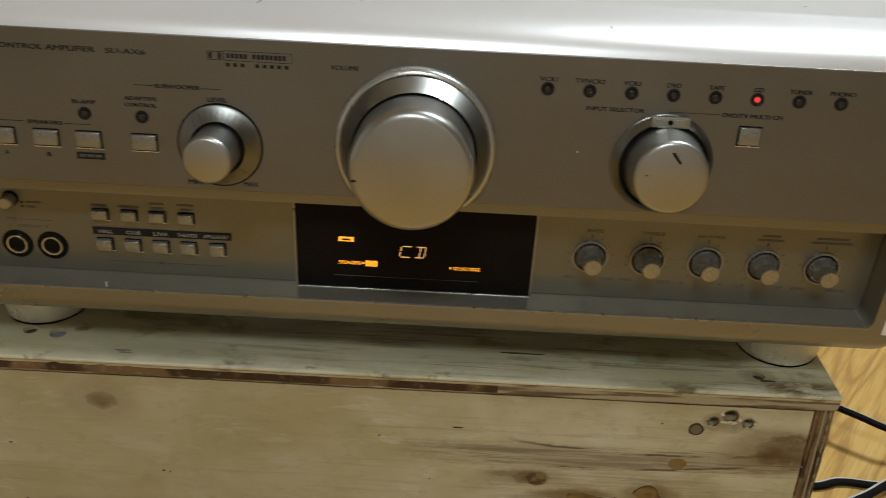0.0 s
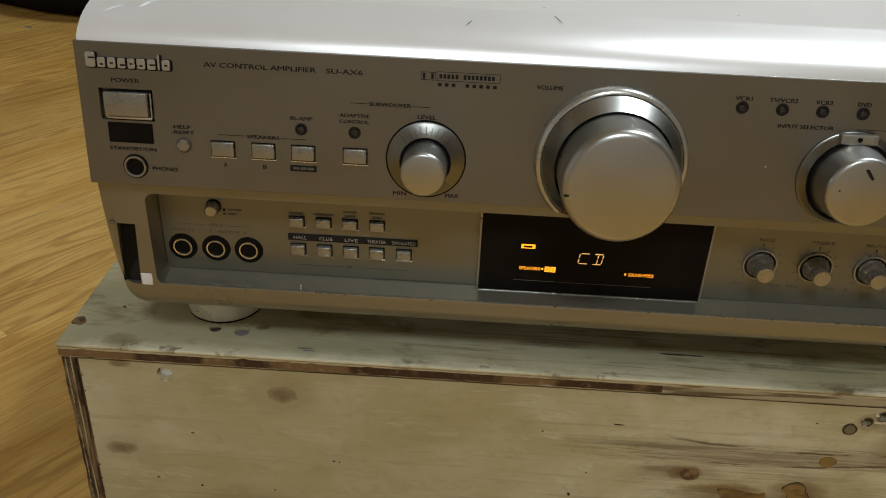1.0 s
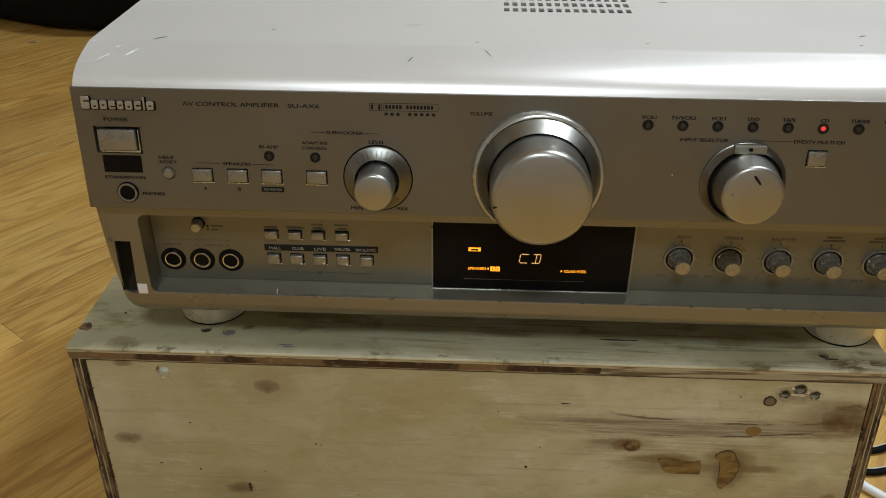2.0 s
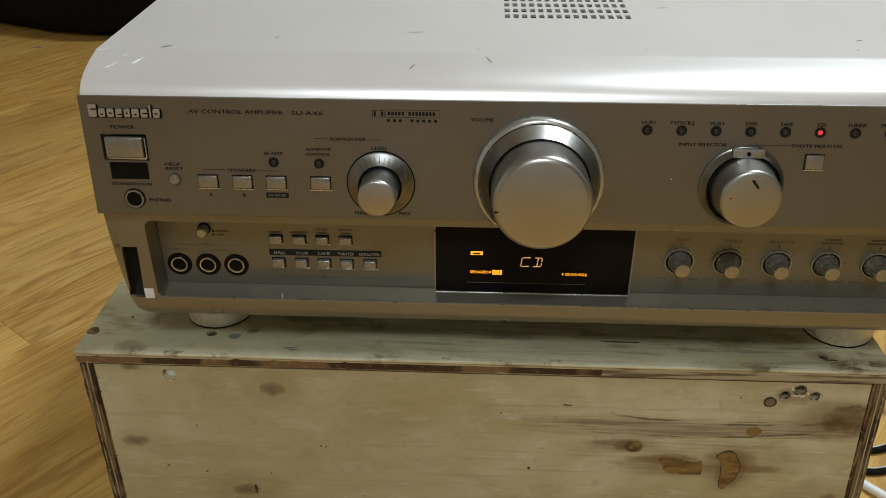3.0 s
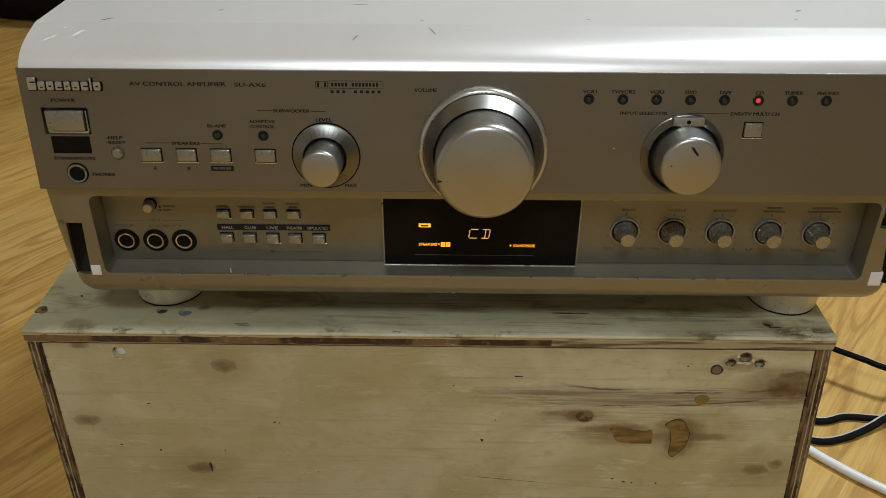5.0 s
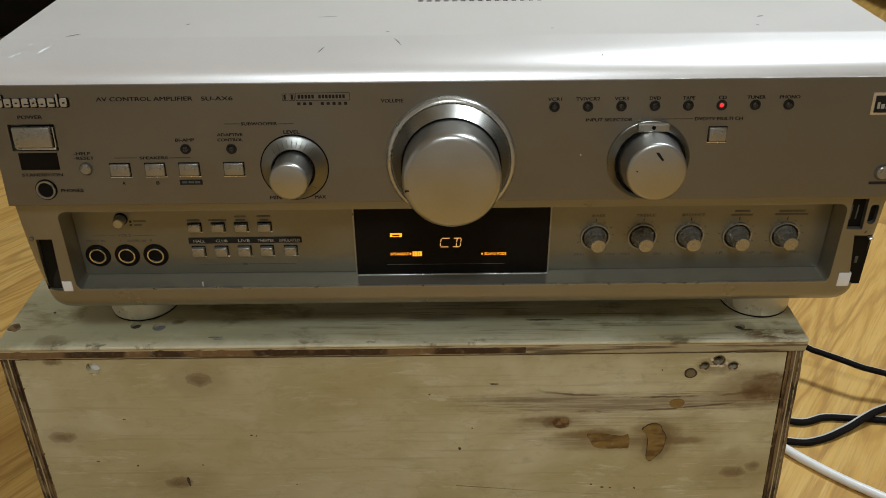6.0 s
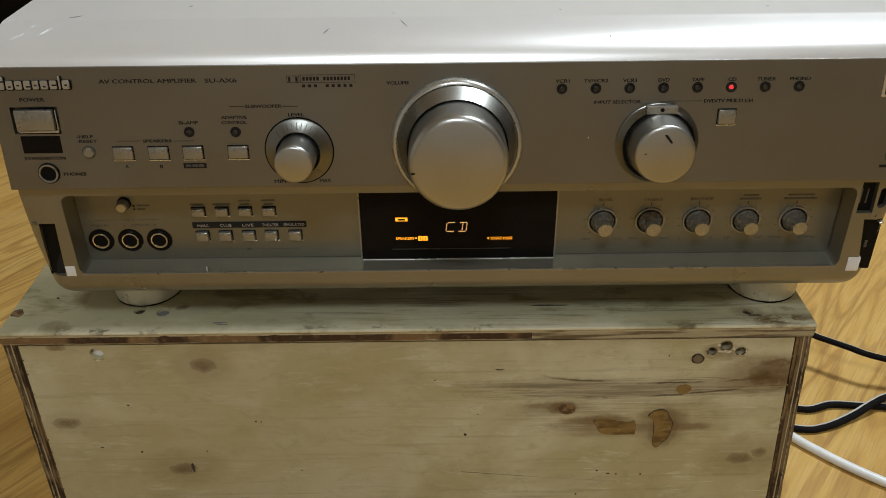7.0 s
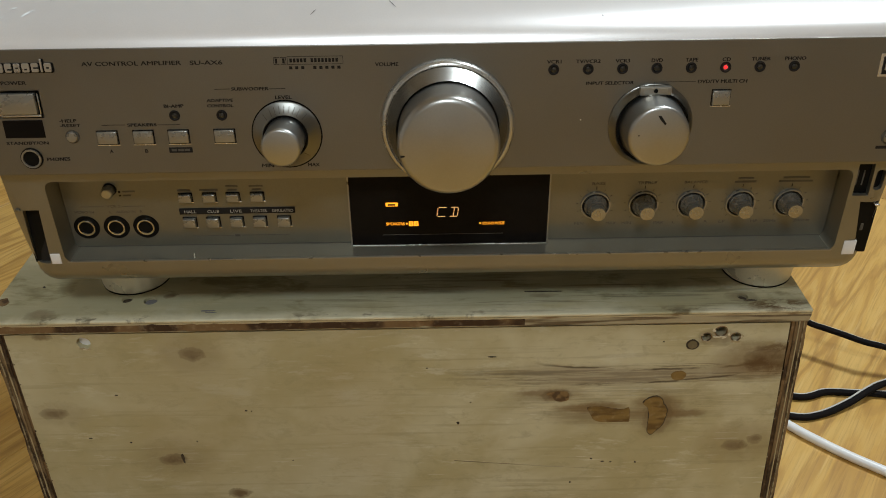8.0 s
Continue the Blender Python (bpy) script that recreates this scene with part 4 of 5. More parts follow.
for k, (x, u) in enumerate([(0.0477 + 0.01552 * i, LED_U) for i in range(8)] + [(-0.1255, 0.0281), (-0.1039, 0.0279)]):
    at = PANEL @ pose(x, u, 0)
    if led is None:
        led = part("indicator_lamp", lathe([(0.0025, 0.0), (0.0024, 0.0005), (0.0019, 0.0006), (0.0013, 0.0001)], 28), INK, amp, "small dark indicator lamp", at)
        eye = part("lamp_lens", lathe([(0.0015, -0.0002), (0.0013, 0.0004), (0.0007, 0.0007), (0, 0.0008)], 20), LENS, led, "", at)
        lit = part("lamp_lens", lathe([(0.0009, -0.0002), (0.0008, 0.0004), (0.0005, 0.0007), (0, 0.0008)], 20), RED_ON, led, "glowing red lens", PANEL @ pose(0.0477 + 0.01552 * 5, LED_U, 0))
        continue
    one = part("indicator_lamp", led.data, None, amp, "lit red indicator lamp" if k == 5 else "small dark indicator lamp", at)
    if k == 5:
        lit.parent, lit.matrix_parent_inverse = one, at.inverted()
    else:
        part("lamp_lens", eye.data, None, one, "", at)

# recess: small keys, turn switch, tone knobs, display
for row, xs_row, z, h in ((1, (-0.1328, -0.1207, -0.1088, -0.0966), 0.2850, 0.0052), (2, (-0.1327, -0.1207, -0.1086, -0.0968, -0.0844), 0.2706, 0.0060)):
    for x in xs_row:
        push_button("button", x - 0.0036, x + 0.0036, z - h / 2, z + h / 2, 0.0024, "tiny silver button", BACKWALL)
part("label_strip", block(-0.1372, -0.0783, 0.2753, 0.2786, 0.0, 0.0006, 0.0001, 1), INK, amp, "dark label strip", BACKWALL)
at = BACKWALL @ pose(-0.1700, 0.2902, 0)
turn_ob = part("turn_switch", lathe([(0.0029, 0.0), (0.0028, 0.0050), (0.0023, 0.0056), (0, 0.0057)], 32), KNOB, amp, "small round switch", at)
part("key_gap", lathe([(0.0035, 0.0), (0.0034, 0.0006), (0.0028, 0.0006)], 32), BLACK, turn_ob, "", at)

tone = None
for x in (0.0751, 0.0997, 0.1243, 0.1493, 0.1742):
    at = BACKWALL @ pose(x, 0.2768, 0)
    if tone is None:
        tone = part("tone_knob", lathe([(0.0060, 0.0), (0.0059, 0.0018), (0.0053, 0.0026), (0.0050, 0.0042), (0.0043, 0.0050), (0.0039, 0.0060), (0.0039, 0.0095), (0.0036, 0.0103), (0, 0.0105)], 40), TONE_METAL, amp, "small silver tone knob", at)
        collar_ob = part("collar", lathe([(0.0078, 0.0), (0.0076, 0.0013), (0.0069, 0.0013), (0.0067, 0.0002)], 48), BUTTON, tone, "", at)
        hollow = part("key_gap", lathe([(0.0068, 0.0004), (0.0056, 0.0004)], 40), BLACK, tone, "", at)
        ticks = []
        for k in range(11):
            if k == 5:
                ticks.append(part("tick", block(0.0090, 0.0106, -0.00018, 0.00018, 0.0, 0.0002), INK, tone, "", at @ pose(0, 0, 0, 0, 0, 90)))
            else:
                ticks.append(part("tick", block(0.0088, 0.0099, -0.00012, 0.00012, 0.0, 0.0002), FAINT, tone, "", at @ pose(0, 0, 0, 0, 0, 90 + (k - 5) * 28)))
        base_at = at
    else:
        one = part("tone_knob", tone.data, None, amp, "small silver tone knob", at)
        part("collar", collar_ob.data, None, one, "", at)
        part("key_gap", hollow.data, None, one, "", at)
        for k, t in enumerate(ticks):
            part("tick", t.data, None, one, "", at @ pose(0, 0, 0, 0, 0, 90 if k == 5 else 90 + (k - 5) * 28))

display = part("display", block(-0.0498, 0.0505, 0.2570, 0.3018, 0.0, 0.0034, 0.0002, 1), SMOKED, amp, "black display window with amber segments", BACKWALL)
for box in ((-0.0506, -0.0498, 0.2564, 0.3018), (0.0505, 0.0513, 0.2564, 0.3018), (-0.0506, 0.0513, 0.2562, 0.2570)):
    part("display_rim", block(*box, 0.0, 0.0040, 0.0001, 1), BUTTON, display, "thin silver rim", BACKWALL)
GLASS = BACKWALL @ pose(0, 0.0018, 0.0036)


def bars(boxes, mat, parent, frame_m, high=0.00015, name="bar"):
    """Flat printed bars, each one a part."""
    for x0, x1, u0, u1 in boxes:
        bm = bmesh.new()
        cuboid(bm, x0, x1, u0, u1, -0.0002, high)
        ob = part(name, bm, mat, parent, "", frame_m, smooth=False)
    return ob


def segments(x0, x1, u0, u1, lit_rows, mat):
    """Thin slanted strokes of a lit character."""
    bm = bmesh.new()
    w, h = x1 - x0, u1 - u0
    for a, b, c, d in lit_rows:
        p, q = Vector((x0 + a * w, u0 + b * h, 0)), Vector((x0 + c * w, u0 + d * h, 0))
        n = Vector((-(q - p).y, (q - p).x, 0)).normalized() * 0.00020
        vs = [bm.verts.new(v) for v in (p + n, p - n, q - n, q + n)]
        f = bm.faces.new(vs)
        up = bmesh.ops.extrude_face_region(bm, geom=[f])["geom"]
        bmesh.ops.translate(bm, verts=[v for v in up if isinstance(v, bmesh.types.BMVert)], vec=(0, 0, 0.00012))
    for v in bm.verts:
        v.co.x += (v.co.y - u0) * 0.14
    return part("lit_character", bm, mat, display, "", GLASS, smooth=False)


segments(-0.0060, -0.0016, 0.2718, 0.2770, ((0.1, 1, 0.95, 1), (0.0, 0.08, 0.0, 0.44), (0.0, 0.56, 0.0, 0.92), (0.1, 0, 0.95, 0)), CREAM)
segments(0.0004, 0.0046, 0.2718, 0.2770, ((0.05, 1, 0.9, 1), (0.95, 0.08, 0.95, 0.44), (0.95, 0.56, 0.95, 0.92), (0.05, 0, 0.9, 0), (0.45, 0.08, 0.45, 0.44), (0.45, 0.56, 0.45, 0.92)), CREAM)
bars([(-0.0318, -0.0256, 0.2781, 0.2801)], AMBER, display, GLASS, name="lit_block")
bars([(-0.0204, -0.0181, 0.2664, 0.2690), (-0.0178, -0.0155, 0.2664, 0.2690)], AMBER, display, GLASS, name="lit_block")

# ---- printing on the amplifier ----
PRINTS = []


def words(body_text, x0, x1, u0, u1, mat=INK, parent=None, frame_m=PANEL, label=""):
    data = bpy.data.curves.new("lettering", "FONT")
    data.body, data.extrude, data.resolution_u, data.offset = body_text, 0.01, 3, 0.0
    ob = new("lettering", data)
    PRINTS.append((ob, x0, x1, u0, u1, mat, parent or plate, frame_m, label))


words("AV CONTROL AMPLIFIER", -0.1636, -0.1192, 0.0514, 0.0533)
words("SU-AX6", -0.1152, -0.1008, 0.0513, 0.0532)
words("POWER", -0.2012, -0.1899, 0.0434, 0.0451)
words("STANDBY/ON", -0.2050, -0.1857, 0.0152, 0.0167)
words("PHONES", -0.1880, -0.1774, 0.0071, 0.0087)
words("-HELP", -0.1786, -0.1708, 0.0256, 0.0271)
words("-RESET", -0.1788, -0.1694, 0.0234, 0.0248)
words("A", -0.1580, -0.1566, 0.0105, 0.0122)
words("B", -0.1417, -0.1403, 0.0104, 0.0121)
words("SPEAKERS", -0.1478, -0.1345, 0.0232, 0.0246)
words("BI-AMP", -0.1298, -0.1209, 0.0318, 0.0333)
words("ADAPTIVE", -0.1100, -0.0980, 0.0342, 0.0356)
words("CONTROL", -0.1100, -0.0982, 0.0317, 0.0331)
words("SUBWOOFER", -0.0982, -0.0814, 0.0393, 0.0408)
words("LEVEL", -0.0787, -0.0713, 0.0351, 0.0367)
words("MIN", -0.0880, -0.0825, 0.0023, 0.0040)
words("MAX", -0.0663, -0.0609, 0.0024, 0.0041)
words("VOLUME", -0.0326, -0.0223, 0.0495, 0.0512)
for s, x, w in (("VCR1", 0.0477, 0.0064), ("TV/VCR2", 0.0630, 0.0110), ("VCR3", 0.0785, 0.0064), ("DVD", 0.0940, 0.0050), ("TAPE", 0.1096, 0.0056), ("CD", 0.1252, 0.0036), ("TUNER", 0.1408, 0.0085), ("PHONO", 0.1563, 0.0094)):
    words(s, x - w / 2, x + w / 2, 0.0495, 0.0511)
words("INPUT SELECTOR", 0.0627, 0.0843, 0.0395, 0.0410)
words("DVD/TV MULTI CH", 0.1135, 0.1358, 0.0395, 0.0411)
for s, x in (("HALL", -0.1316), ("CLUB", -0.1199), ("LIVE", -0.1083)):
    words(s, x - 0.0030, x + 0.0030, 0.2761, 0.2777, PALE, amp, BACKWALL @ pose(0, 0, 0.0006))
words("THEATER", -0.1011, -0.0926, 0.2761, 0.2777, PALE, amp, BACKWALL @ pose(0, 0, 0.0006))
words("SIMULATED", -0.0900, -0.0792, 0.2761, 0.2777, PALE, amp, BACKWALL @ pose(0, 0, 0.0006))
words("VCR 2", -0.1736, -0.1668, 0.2798, 0.2812, FAINT, amp, BACKWALL)
words("VIDEO IN", -0.1906, -0.1808, 0.2766, 0.2779, FAINT, amp, BACKWALL)
words("L", -0.1728, -0.1718, 0.2766, 0.2779, FAINT, amp, BACKWALL)
words("AUDIO IN", -0.1694, -0.1596, 0.2766, 0.2779, FAINT, amp, BACKWALL)
words("R", -0.1572, -0.1561, 0.2766, 0.2779, FAINT, amp, BACKWALL)
for s, x, w in (("BASS", 0.0760, 0.0068), ("TREBLE", 0.1004, 0.0098), ("BALANCE", 0.1251, 0.0116)):
    words(s, x - w / 2, x + w / 2, 0.2884, 0.2899, FAINT, amp, BACKWALL)
for x, a, b in ((0.0751, "MIN", "MAX"), (0.0997, "MIN", "MAX"), (0.1243, "L", "R"), (0.1493, "LF", "HF"), (0.1742, "50Hz", "200Hz")):
    wa, wb = 0.0016 * len(a), 0.0017 * len(b)
    words(a, x - 0.0076 - wa / 2, x - 0.0076 + wa / 2, 0.2652, 0.2667, FAINT, amp, BACKWALL)
    words(b, x + 0.0090 - wb / 2, x + 0.0090 + wb / 2, 0.2652, 0.2667, FAINT, amp, BACKWALL)
words("SPEAKERS", -0.0319, -0.0225, 0.2670, 0.2686, AMBER, display, GLASS)
words("SOUND MODE", 0.0173, 0.0285, 0.2666, 0.2682, AMBER, display, GLASS)

bpy.context.view_layer.update()
graph = bpy.context.evaluated_depsgraph_get()
for ob, x0, x1, u0, u1, mat, parent, frame_m, label in PRINTS:
    me = bpy.data.meshes.new_from_object(ob.evaluated_get(graph))
    bm = bmesh.new()
    bm.from_mesh(me)
    lo = [min(v.co[k] for v in bm.verts) for k in range(3)]
    hi = [max(v.co[k] for v in bm.verts) for k in range(3)]
    for v in bm.verts:
        v.co = Vector((x0 + (v.co.x - lo[0]) / (hi[0] - lo[0]) * (x1 - x0), u0 + (v.co.y - lo[1]) / (hi[1] - lo[1]) * (u1 - u0), (v.co.z - lo[2]) / (hi[2] - lo[2]) * 0.00012 + 0.00004))
    if mat is INK:
        twin = bmesh.ops.duplicate(bm, geom=bm.verts[:] + bm.edges[:] + bm.faces[:])["geom"]
        bmesh.ops.translate(bm, verts=[v for v in twin if isinstance(v, bmesh.types.BMVert)], vec=(0.00015, 0.00004, 0.00002))
    data = ob.data
    bpy.data.objects.remove(ob)
    bpy.data.curves.remove(data)
    part("lettering", bm, mat, parent, label, frame_m, smooth=False)
graph = None

# rules beside the printed words, and marks whose words cannot be read
bars([(-0.1597, -0.1489, 0.0239, 0.0241), (-0.1338, -0.1237, 0.0237, 0.0239), (-0.1057, -0.0986, 0.0400, 0.0402), (-0.0810, -0.0737, 0.0398, 0.0400), (0.0938, 0.1126, 0.0403, 0.04045), (0.0938, 0.09395, 0.0383, 0.0403)], INK, plate, PANEL, name="printed_rule")
badge_bar = bars([(-0.1304, -0.1195, 0.0102, 0.0128)], INK, plate, PANEL, name="label_block")
bars([(-0.1292, -0.1268, 0.0110, 0.0121), (-0.1262, -0.1236, 0.0110, 0.0121), (-0.1232, -0.1207, 0.0110, 0.0121)], FAINT, badge_bar, PANEL, 0.0003)
bars([(-0.0779, -0.0752, 0.0509, 0.0511), (-0.0779, -0.0777, 0.0511, 0.0539), (-0.0779, -0.0752, 0.0539, 0.0541), (-0.0772, -0.0762, 0.0514, 0.0536), (-0.0748, -0.0722, 0.0509, 0.0511), (-0.0724, -0.0722, 0.0511, 0.0539), (-0.0748, -0.0722, 0.0539, 0.0541), (-0.0739, -0.0729, 0.0514, 0.0536)], INK, plate, PANEL, name="emblem")
bars([(-0.0717, -0.0468, 0.0508, 0.05095), (-0.0717, -0.0468, 0.0543, 0.05445), (-0.0717, -0.07155, 0.05095, 0.0543), (-0.04695, -0.0468, 0.05095, 0.0543), *[(-0.0707 + 0.00158 * k, -0.0696 + 0.00158 * k, 0.0518, 0.0535) for k in range(14) if k != 5]], INK, plate, PANEL, name="emblem")
bars([(-0.0711 + 0.0027 * k, -0.0697 + 0.0027 * k, 0.0487, 0.0500) for k in range(9) if k != 3], INK, plate, PANEL, name="emblem")
# raised maker's emblem as plain blocks
EMBLEM_SIZES = ((0.0046, 0.0060), (0.0039, 0.0042), (0.0040, 0.0042), (0.0039, 0.0042), (0.0036, 0.0042), (0.0041, 0.0042), (0.0040, 0.0042), (0.0016, 0.0060), (0.0040, 0.0042))
emblem = None
ex = -0.2106
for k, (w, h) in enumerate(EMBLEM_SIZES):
    # Black tier, set right and low, paints the dark shade beside each block.
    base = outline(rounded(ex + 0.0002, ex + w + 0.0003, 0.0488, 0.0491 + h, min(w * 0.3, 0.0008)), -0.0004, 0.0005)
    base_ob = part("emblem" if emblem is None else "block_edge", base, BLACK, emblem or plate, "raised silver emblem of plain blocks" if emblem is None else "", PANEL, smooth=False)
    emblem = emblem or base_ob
    part("raised_block", outline(rounded(ex + 0.0003, ex + w - 0.0004, 0.0492, 0.0491 + h, min(w * 0.25, 0.0008)), 0.0003, 0.0010, 0.0002), EMBLEM, emblem, "", PANEL, smooth=False)
    if w > 0.003:
        low = 0.0492 + (h - 0.0042) + (0.0010 if k % 2 else 0.0016)
        part("block_slot", block(ex + w * 0.34, ex + w * (0.66 if k % 3 else 0.9), low, low + 0.0007, 0.0008, 0.00104), INK, emblem, "", PANEL)
    ex += w + 0.00008
mark_frame = part("side_badge", block(0.1948, 0.2115, 0.0412, 0.0520, -0.0004, 0.0006, 0.0003, 1), BRIGHT, plate, "small silver framed badge", PANEL)
part("badge_field", block(0.1962, 0.2101, 0.0426, 0.0506, 0.0, 0.0009), INK, mark_frame, "", PANEL)
bars([(0.1972, 0.1984, 0.0445, 0.0475), (0.1990, 0.2006, 0.0445, 0.0467), (0.2012, 0.2030, 0.0445, 0.0467), (0.2036, 0.2054, 0.0445, 0.0467)], PALE, mark_frame, PANEL, 0.0011)
bars([(0.2012, 0.2110, 0.0068, 0.0082)], INK, plate, PANEL)
# small unread captions in the recess
bars([(-0.1364, -0.1298, 0.2885, 0.2895), (-0.1252, -0.1160, 0.2885, 0.2895), (-0.1112, -0.1064, 0.2885, 0.2894), (-0.1118, -0.1058, 0.2905, 0.2914), (-0.0988, -0.0944, 0.2885, 0.2894), (-0.1002, -0.0932, 0.2905, 0.2914)], FAINT, amp, BACKWALL)
bars([(-0.1339, -0.1115, 0.26215, 0.2623), (-0.1075, -0.0827, 0.26215, 0.2623), (-0.1108, -0.1082, 0.2616, 0.2628)], FAINT, amp, BACKWALL, name="printed_rule")
bars([(-0.1872, -0.1752, 0.2803, 0.28045), (-0.1655, -0.1542, 0.2803, 0.28045)], FAINT, amp, BACKWALL, name="printed_rule")
bars([(-0.1660, -0.1650, 0.2880, 0.2892), (-0.1660, -0.1650, 0.2862, 0.2870)], INK, amp, BACKWALL)
bars([(-0.1638, -0.1575, 0.2884, 0.2892), (-0.1638, -0.1600, 0.2862, 0.2870)], FAINT, amp, BACKWALL)
bars([(0.1446, 0.1556, 0.2884, 0.2894), (0.1462, 0.1540, 0.2904, 0.2914), (0.1672, 0.1842, 0.2884, 0.2894), (0.1690, 0.1824, 0.2904, 0.2914)], FAINT, amp, BACKWALL)
bars([(-0.0219, -0.0211, 0.2674, 0.2682), (0.0156, 0.0163, 0.2670, 0.2678)], AMBER, display, GLASS, name="lit_block")
bars([(-0.0306, -0.0269, 0.2786, 0.2795), (-0.0194, -0.0191, 0.2668, 0.2686), (-0.0168, -0.0165, 0.2668, 0.2686)], INK, display, GLASS, 0.0003, "lit_block_print")
bars([(-0.034, -0.0150, 0.2612, 0.26135), (-0.0145, 0.028, 0.2612, 0.26130)], FAINT, display, GLASS, name="window_edge")

# chips and scuffs on the cover
def brow_height(y):
    for (ya, za), (yb, zb) in zip(BROW, BROW[1:]):
        if ya <= y <= yb:
            return za + (zb - za) * (y - ya) / (yb - ya)
    return 0.3800


def scratch(x, y, length, wide, turn, mat):
    bm = bmesh.new()
    rows = []
    for k in range(7):
        s = (k / 6 - 0.5) * length
        half = wide / 2 * (1 - abs(k / 3 - 1) ** 2 * 0.85)
        c, d = math.cos(radians(turn)), math.sin(radians(turn))
        row = []
        for q in (-half, half):
            px, py = x + s * c - q * d, y + s * d + q * c
            row.append(bm.verts.new((px, py, brow_height(py) + 0.00012)))
        rows.append(row)
    for a, b in zip(rows, rows[1:]):
        bm.faces.new((a[0], a[1], b[1], b[0]))
    return part("scratch", bm, mat, cover_ob)


for x, y, length, wide, turn, mat in ((-0.2030, 0.0150, 0.005, 0.0009, 42, CHIP), (-0.2005, 0.0170, 0.003, 0.0007, 60, CHIP), (-0.1975, 0.0240, 0.004, 0.0010, 38, CHIP), (-0.1905, 0.0190, 0.006, 0.0016, 55, CHIP), (-0.1885, 0.0215, 0.003, 0.0010, 20, CHIP), (-0.2095, 0.0290, 0.006, 0.0008, 25, CHIP),
                                      (-0.1809, 0.0340, 0.007, 0.0012, 35, SCUFF), (-0.1600, 0.0200, 0.003, 0.0008, 40, CHIP), (-0.0604, 0.0175, 0.005, 0.0006, 60, SCUFF), (-0.0248, 0.0235, 0.007, 0.0005, -60, SCUFF),
                                      (-0.0300, 0.0350, 0.002, 0.0006, 10, SCUFF), (0.0500, 0.0380, 0.0020, 0.0006, 0, SCUFF), (0.1500, 0.0400, 0.0020, 0.0008, 10, SCUFF), (0.1560, 0.0550, 0.004, 0.0012, 20, SCUFF), (0.0700, 0.0120, 0.0015, 0.0005, 90, SCUFF),
                                      (-0.1180, 0.1350, 0.008, 0.0015, 15, SCUFF), (-0.1000, 0.1600, 0.012, 0.0010, -8, SCUFF), (-0.0620, 0.0610, 0.010, 0.0006, 5, SCUFF), (0.0700, 0.1100, 0.006, 0.0010, 10, SCUFF), (0.1150, 0.1400, 0.016, 0.0010, -30, SCUFF), (0.1650, 0.1500, 0.010, 0.0022, 20, SCUFF), (-0.130, 0.050, 0.003, 0.0008, 50, SCUFF)):
    scratch(x, y, length, wide, turn, mat)
part("sill_mark", block(-0.1300, -0.1296, 0.25665, 0.2590, -0.002, -0.0012), CHIP, amp, "", FRONT)
part("panel_nick", blob(0.0612, 0.0232, 0.0003, 0.00035, 0.0, 0.0002, 90, 0.1, 10), CHIP, plate, "", PANEL)

# ---- cables on the floor ----
def twin_cable(label, points, spread):
    cable = empty("speaker_cable", pose(*points[0]), label=label, category="cable", group="cables beside the box")
    part("dark_core", tube(points, 0.0027), CABLE_BLACK, cable, "black sheath")
    side = []
    for i, p in enumerate(points):
        a, b = Vector(points[max(i - 1, 0)]), Vector(points[min(i + 1, len(points) - 1)])
        w = (b - a).cross(Vector((0, 0, 1))).normalized()
        side.append(Vector(p) - w * (spread + 0.0002) + Vector((0, 0, 0.0003)))
    part("pale_core", tube(side, 0.0009), CABLE_GREY, cable, "translucent pale sheath")


twin_cable("black and clear twin speaker cable lying on the laminate floor", [(0.232, 0.42, 0.003), (0.236, 0.30, 0.003), (0.250, 0.195, 0.003), (0.2915, 0.1690, 0.003), (0.319, 0.1740, 0.003), (0.342, 0.1722, 0.003), (0.3645, 0.1700, 0.003), (0.42, 0.160, 0.003), (0.62, 0.10, 0.003), (0.95, 0.15, 0.003)], 0.0032)
twin_cable("black and clear twin speaker cable crossing another on the floor", [(0.216, 0.44, 0.003), (0.222, 0.28, 0.003), (0.232, 0.165, 0.003), (0.2793, 0.1459, 0.003), (0.3037, 0.1468, 0.003), (0.3317, 0.1584, 0.0050), (0.352, 0.1690, 0.0085), (0.372, 0.179, 0.0080), (0.44, 0.205, 0.003), (0.70, 0.25, 0.003), (1.0, 0.20, 0.003)], 0.0032)
twin_cable("black and clear twin speaker cable hanging from behind the amplifier", [(0.150, 0.352, 0.300), (0.175, 0.390, 0.20), (0.225, 0.340, 0.085), (0.282, 0.264, 0.040), (0.3185, 0.2360, 0.031), (0.3322, 0.2262, 0.030), (0.3444, 0.2173, 0.030), (0.3579, 0.2085, 0.029), (0.3715, 0.2030, 0.028), (0.44, 0.19, 0.016), (0.60, 0.20, 0.003), (0.90, 0.30, 0.003)], 0.0030)
white = part("power_cable", tube([(0.208, 0.46, 0.0036), (0.214, 0.30, 0.0036), (0.236, 0.185, 0.0036), (0.2735, 0.1355, 0.0036), (0.2885, 0.1190, 0.0036), (0.3045, 0.1037, 0.0036), (0.3265, 0.0860, 0.0036), (0.40, 0.03, 0.0036), (0.60, -0.08, 0.0036), (0.9, -0.10, 0.0036)], 0.0037, 14), CABLE_WHITE)
tagged(white, "thick white mains cable lying on the laminate floor", "cable", group="cables beside the box")

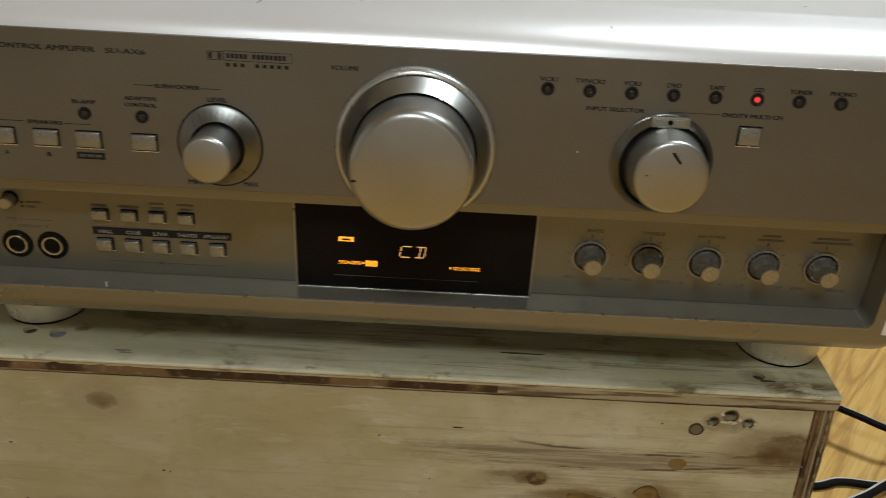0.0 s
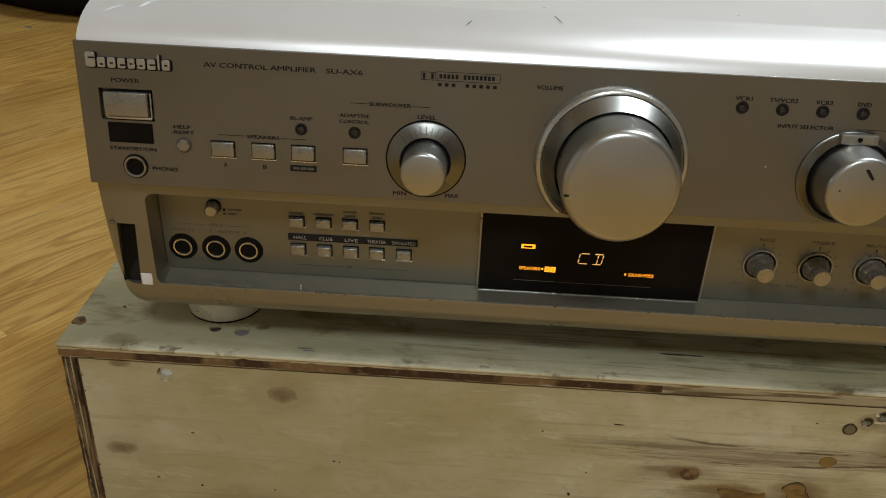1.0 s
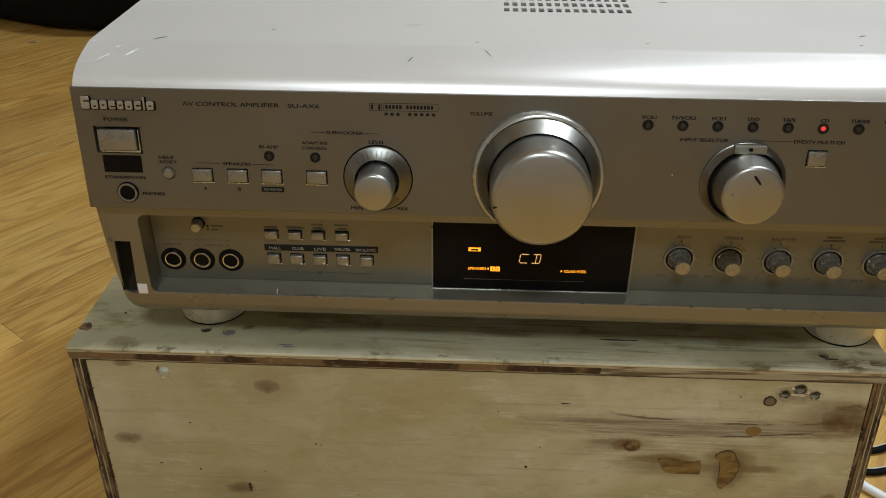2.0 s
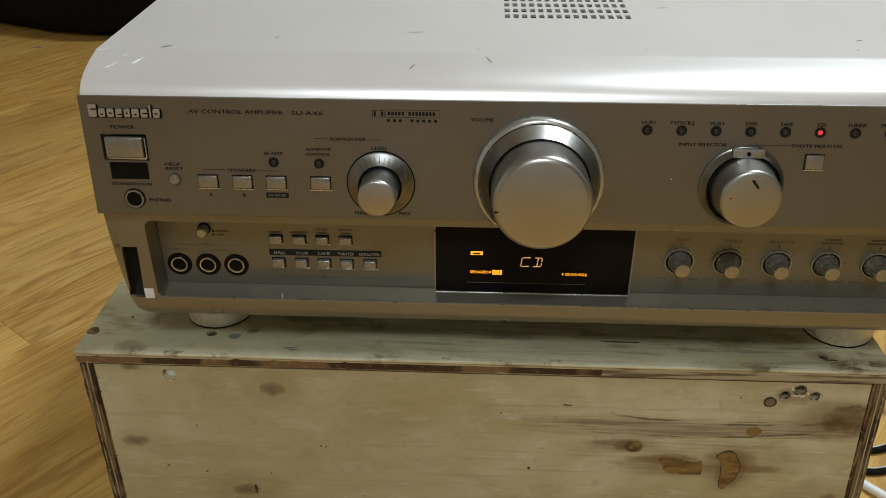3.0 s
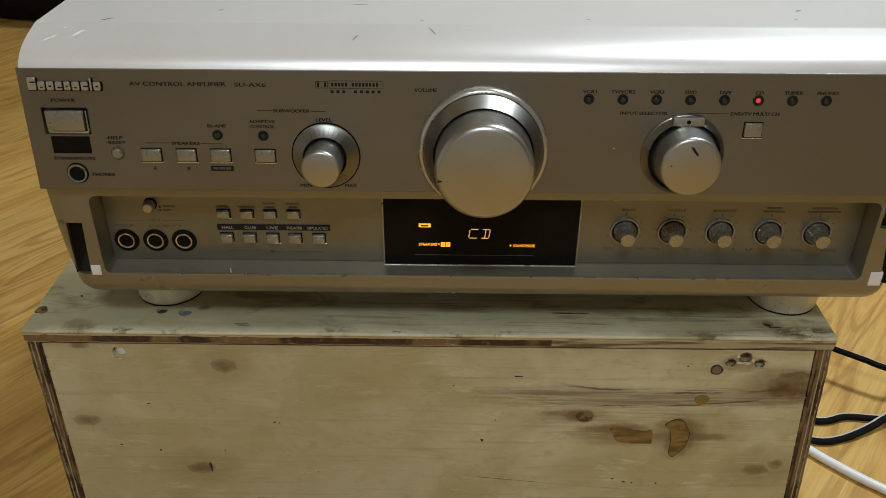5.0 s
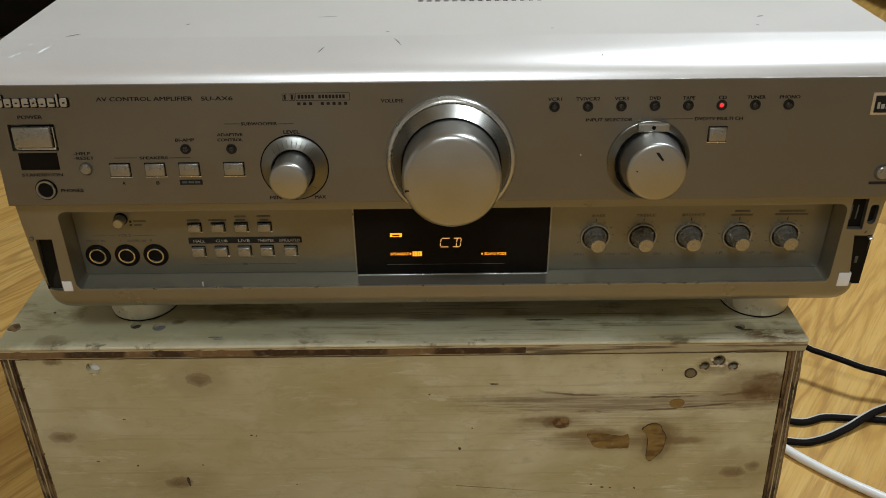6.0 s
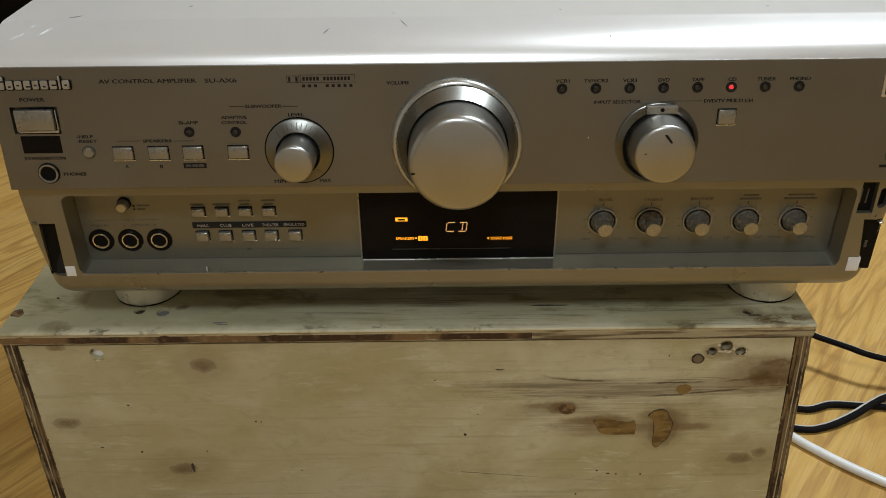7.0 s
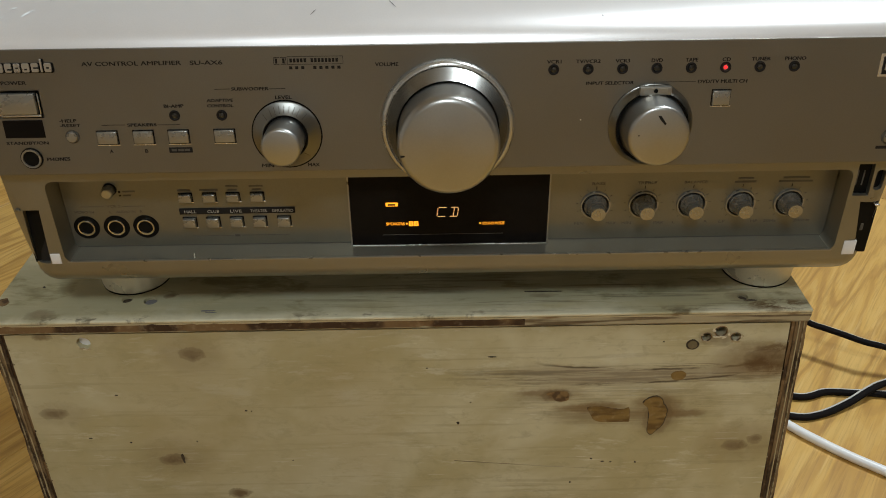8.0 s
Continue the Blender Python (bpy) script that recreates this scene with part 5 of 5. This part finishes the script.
# ---- black soft things behind ----
def soft_bag(name, cx, cy, wx, wy, high, turn, label):
    bm = bmesh.new()
    bmesh.ops.create_cube(bm, size=2.0)
    bmesh.ops.subdivide_edges(bm, edges=bm.edges[:], cuts=9, use_grid_fill=True)
    for v in bm.verts:
        p = v.co.copy()
        r = (abs(p.x) ** 5 + abs(p.y) ** 5 + abs(p.z) ** 4) ** (1 / 4.6)
        q = p / max(r, 1e-6)
        swell = 1 + 0.035 * noise.noise(q * 2.3 + Vector((cx, cy, 0))) + 0.012 * noise.noise(q * 9)
        v.co = Vector((q.x * wx * swell, q.y * wy * swell, max((q.z * 0.5 + 0.44) * high * swell, 0.0)))
    ob = part(name, bm, LEATHER, None, "", pose(cx, cy, 0, 0, 0, turn))
    return tagged(ob, label, "bag")


soft_bag("black_bag", -1.02, 1.62, 0.52, 0.30, 0.42, -24, "black soft leather bag slumped on the laminate floor")
soft_bag("black_bag", 1.22, 1.60, 0.33, 0.34, 0.40, 12, "black soft leather bag standing on the floor behind")

# ---- floor planks, one by one ----
WAY = radians(53.5)
WIDE, LONG = 0.192, 1.285
plank = block(-LONG / 2 + 0.0002, LONG / 2 - 0.0002, -WIDE / 2 + 0.0002, WIDE / 2 - 0.0002, -0.008, 0.0)
top_edges = [e for e in plank.edges if all(abs(v.co.z) < 1e-6 for v in e.verts)]
bmesh.ops.bevel(plank, geom=top_edges, offset=0.00012, segments=1, affect="EDGES")
first = None
rng = random.Random(11)
spin = Matrix.Rotation(WAY, 4, "Z")
for row in range(-24, 25):
    slide = rng.uniform(0, LONG)
    for k in range(-5, 6):
        c = spin @ Vector((slide + k * LONG, 0.06 + row * WIDE, 0))
        corners = [c + spin @ Vector((sx * LONG / 2, sy * WIDE / 2, 0)) for sx in (-1, 1) for sy in (-1, 1)]
        if all(abs(q.x) < ROOM - 0.005 and abs(q.y) < ROOM - 0.005 for q in corners):
            m = Matrix.Translation(c) @ spin
            if first is None:
                first = part("plank", plank, OAK, floor_ob, "", m, smooth=False)
            else:
                part("plank", first.data, None, floor_ob, "", m)
part("floor_dent", blob(-0.871, 1.188, 0.009, 0.003, -0.0004, 0.0004, 95, 0.25, 18), SCUFF, floor_ob, "small scuffed dent")
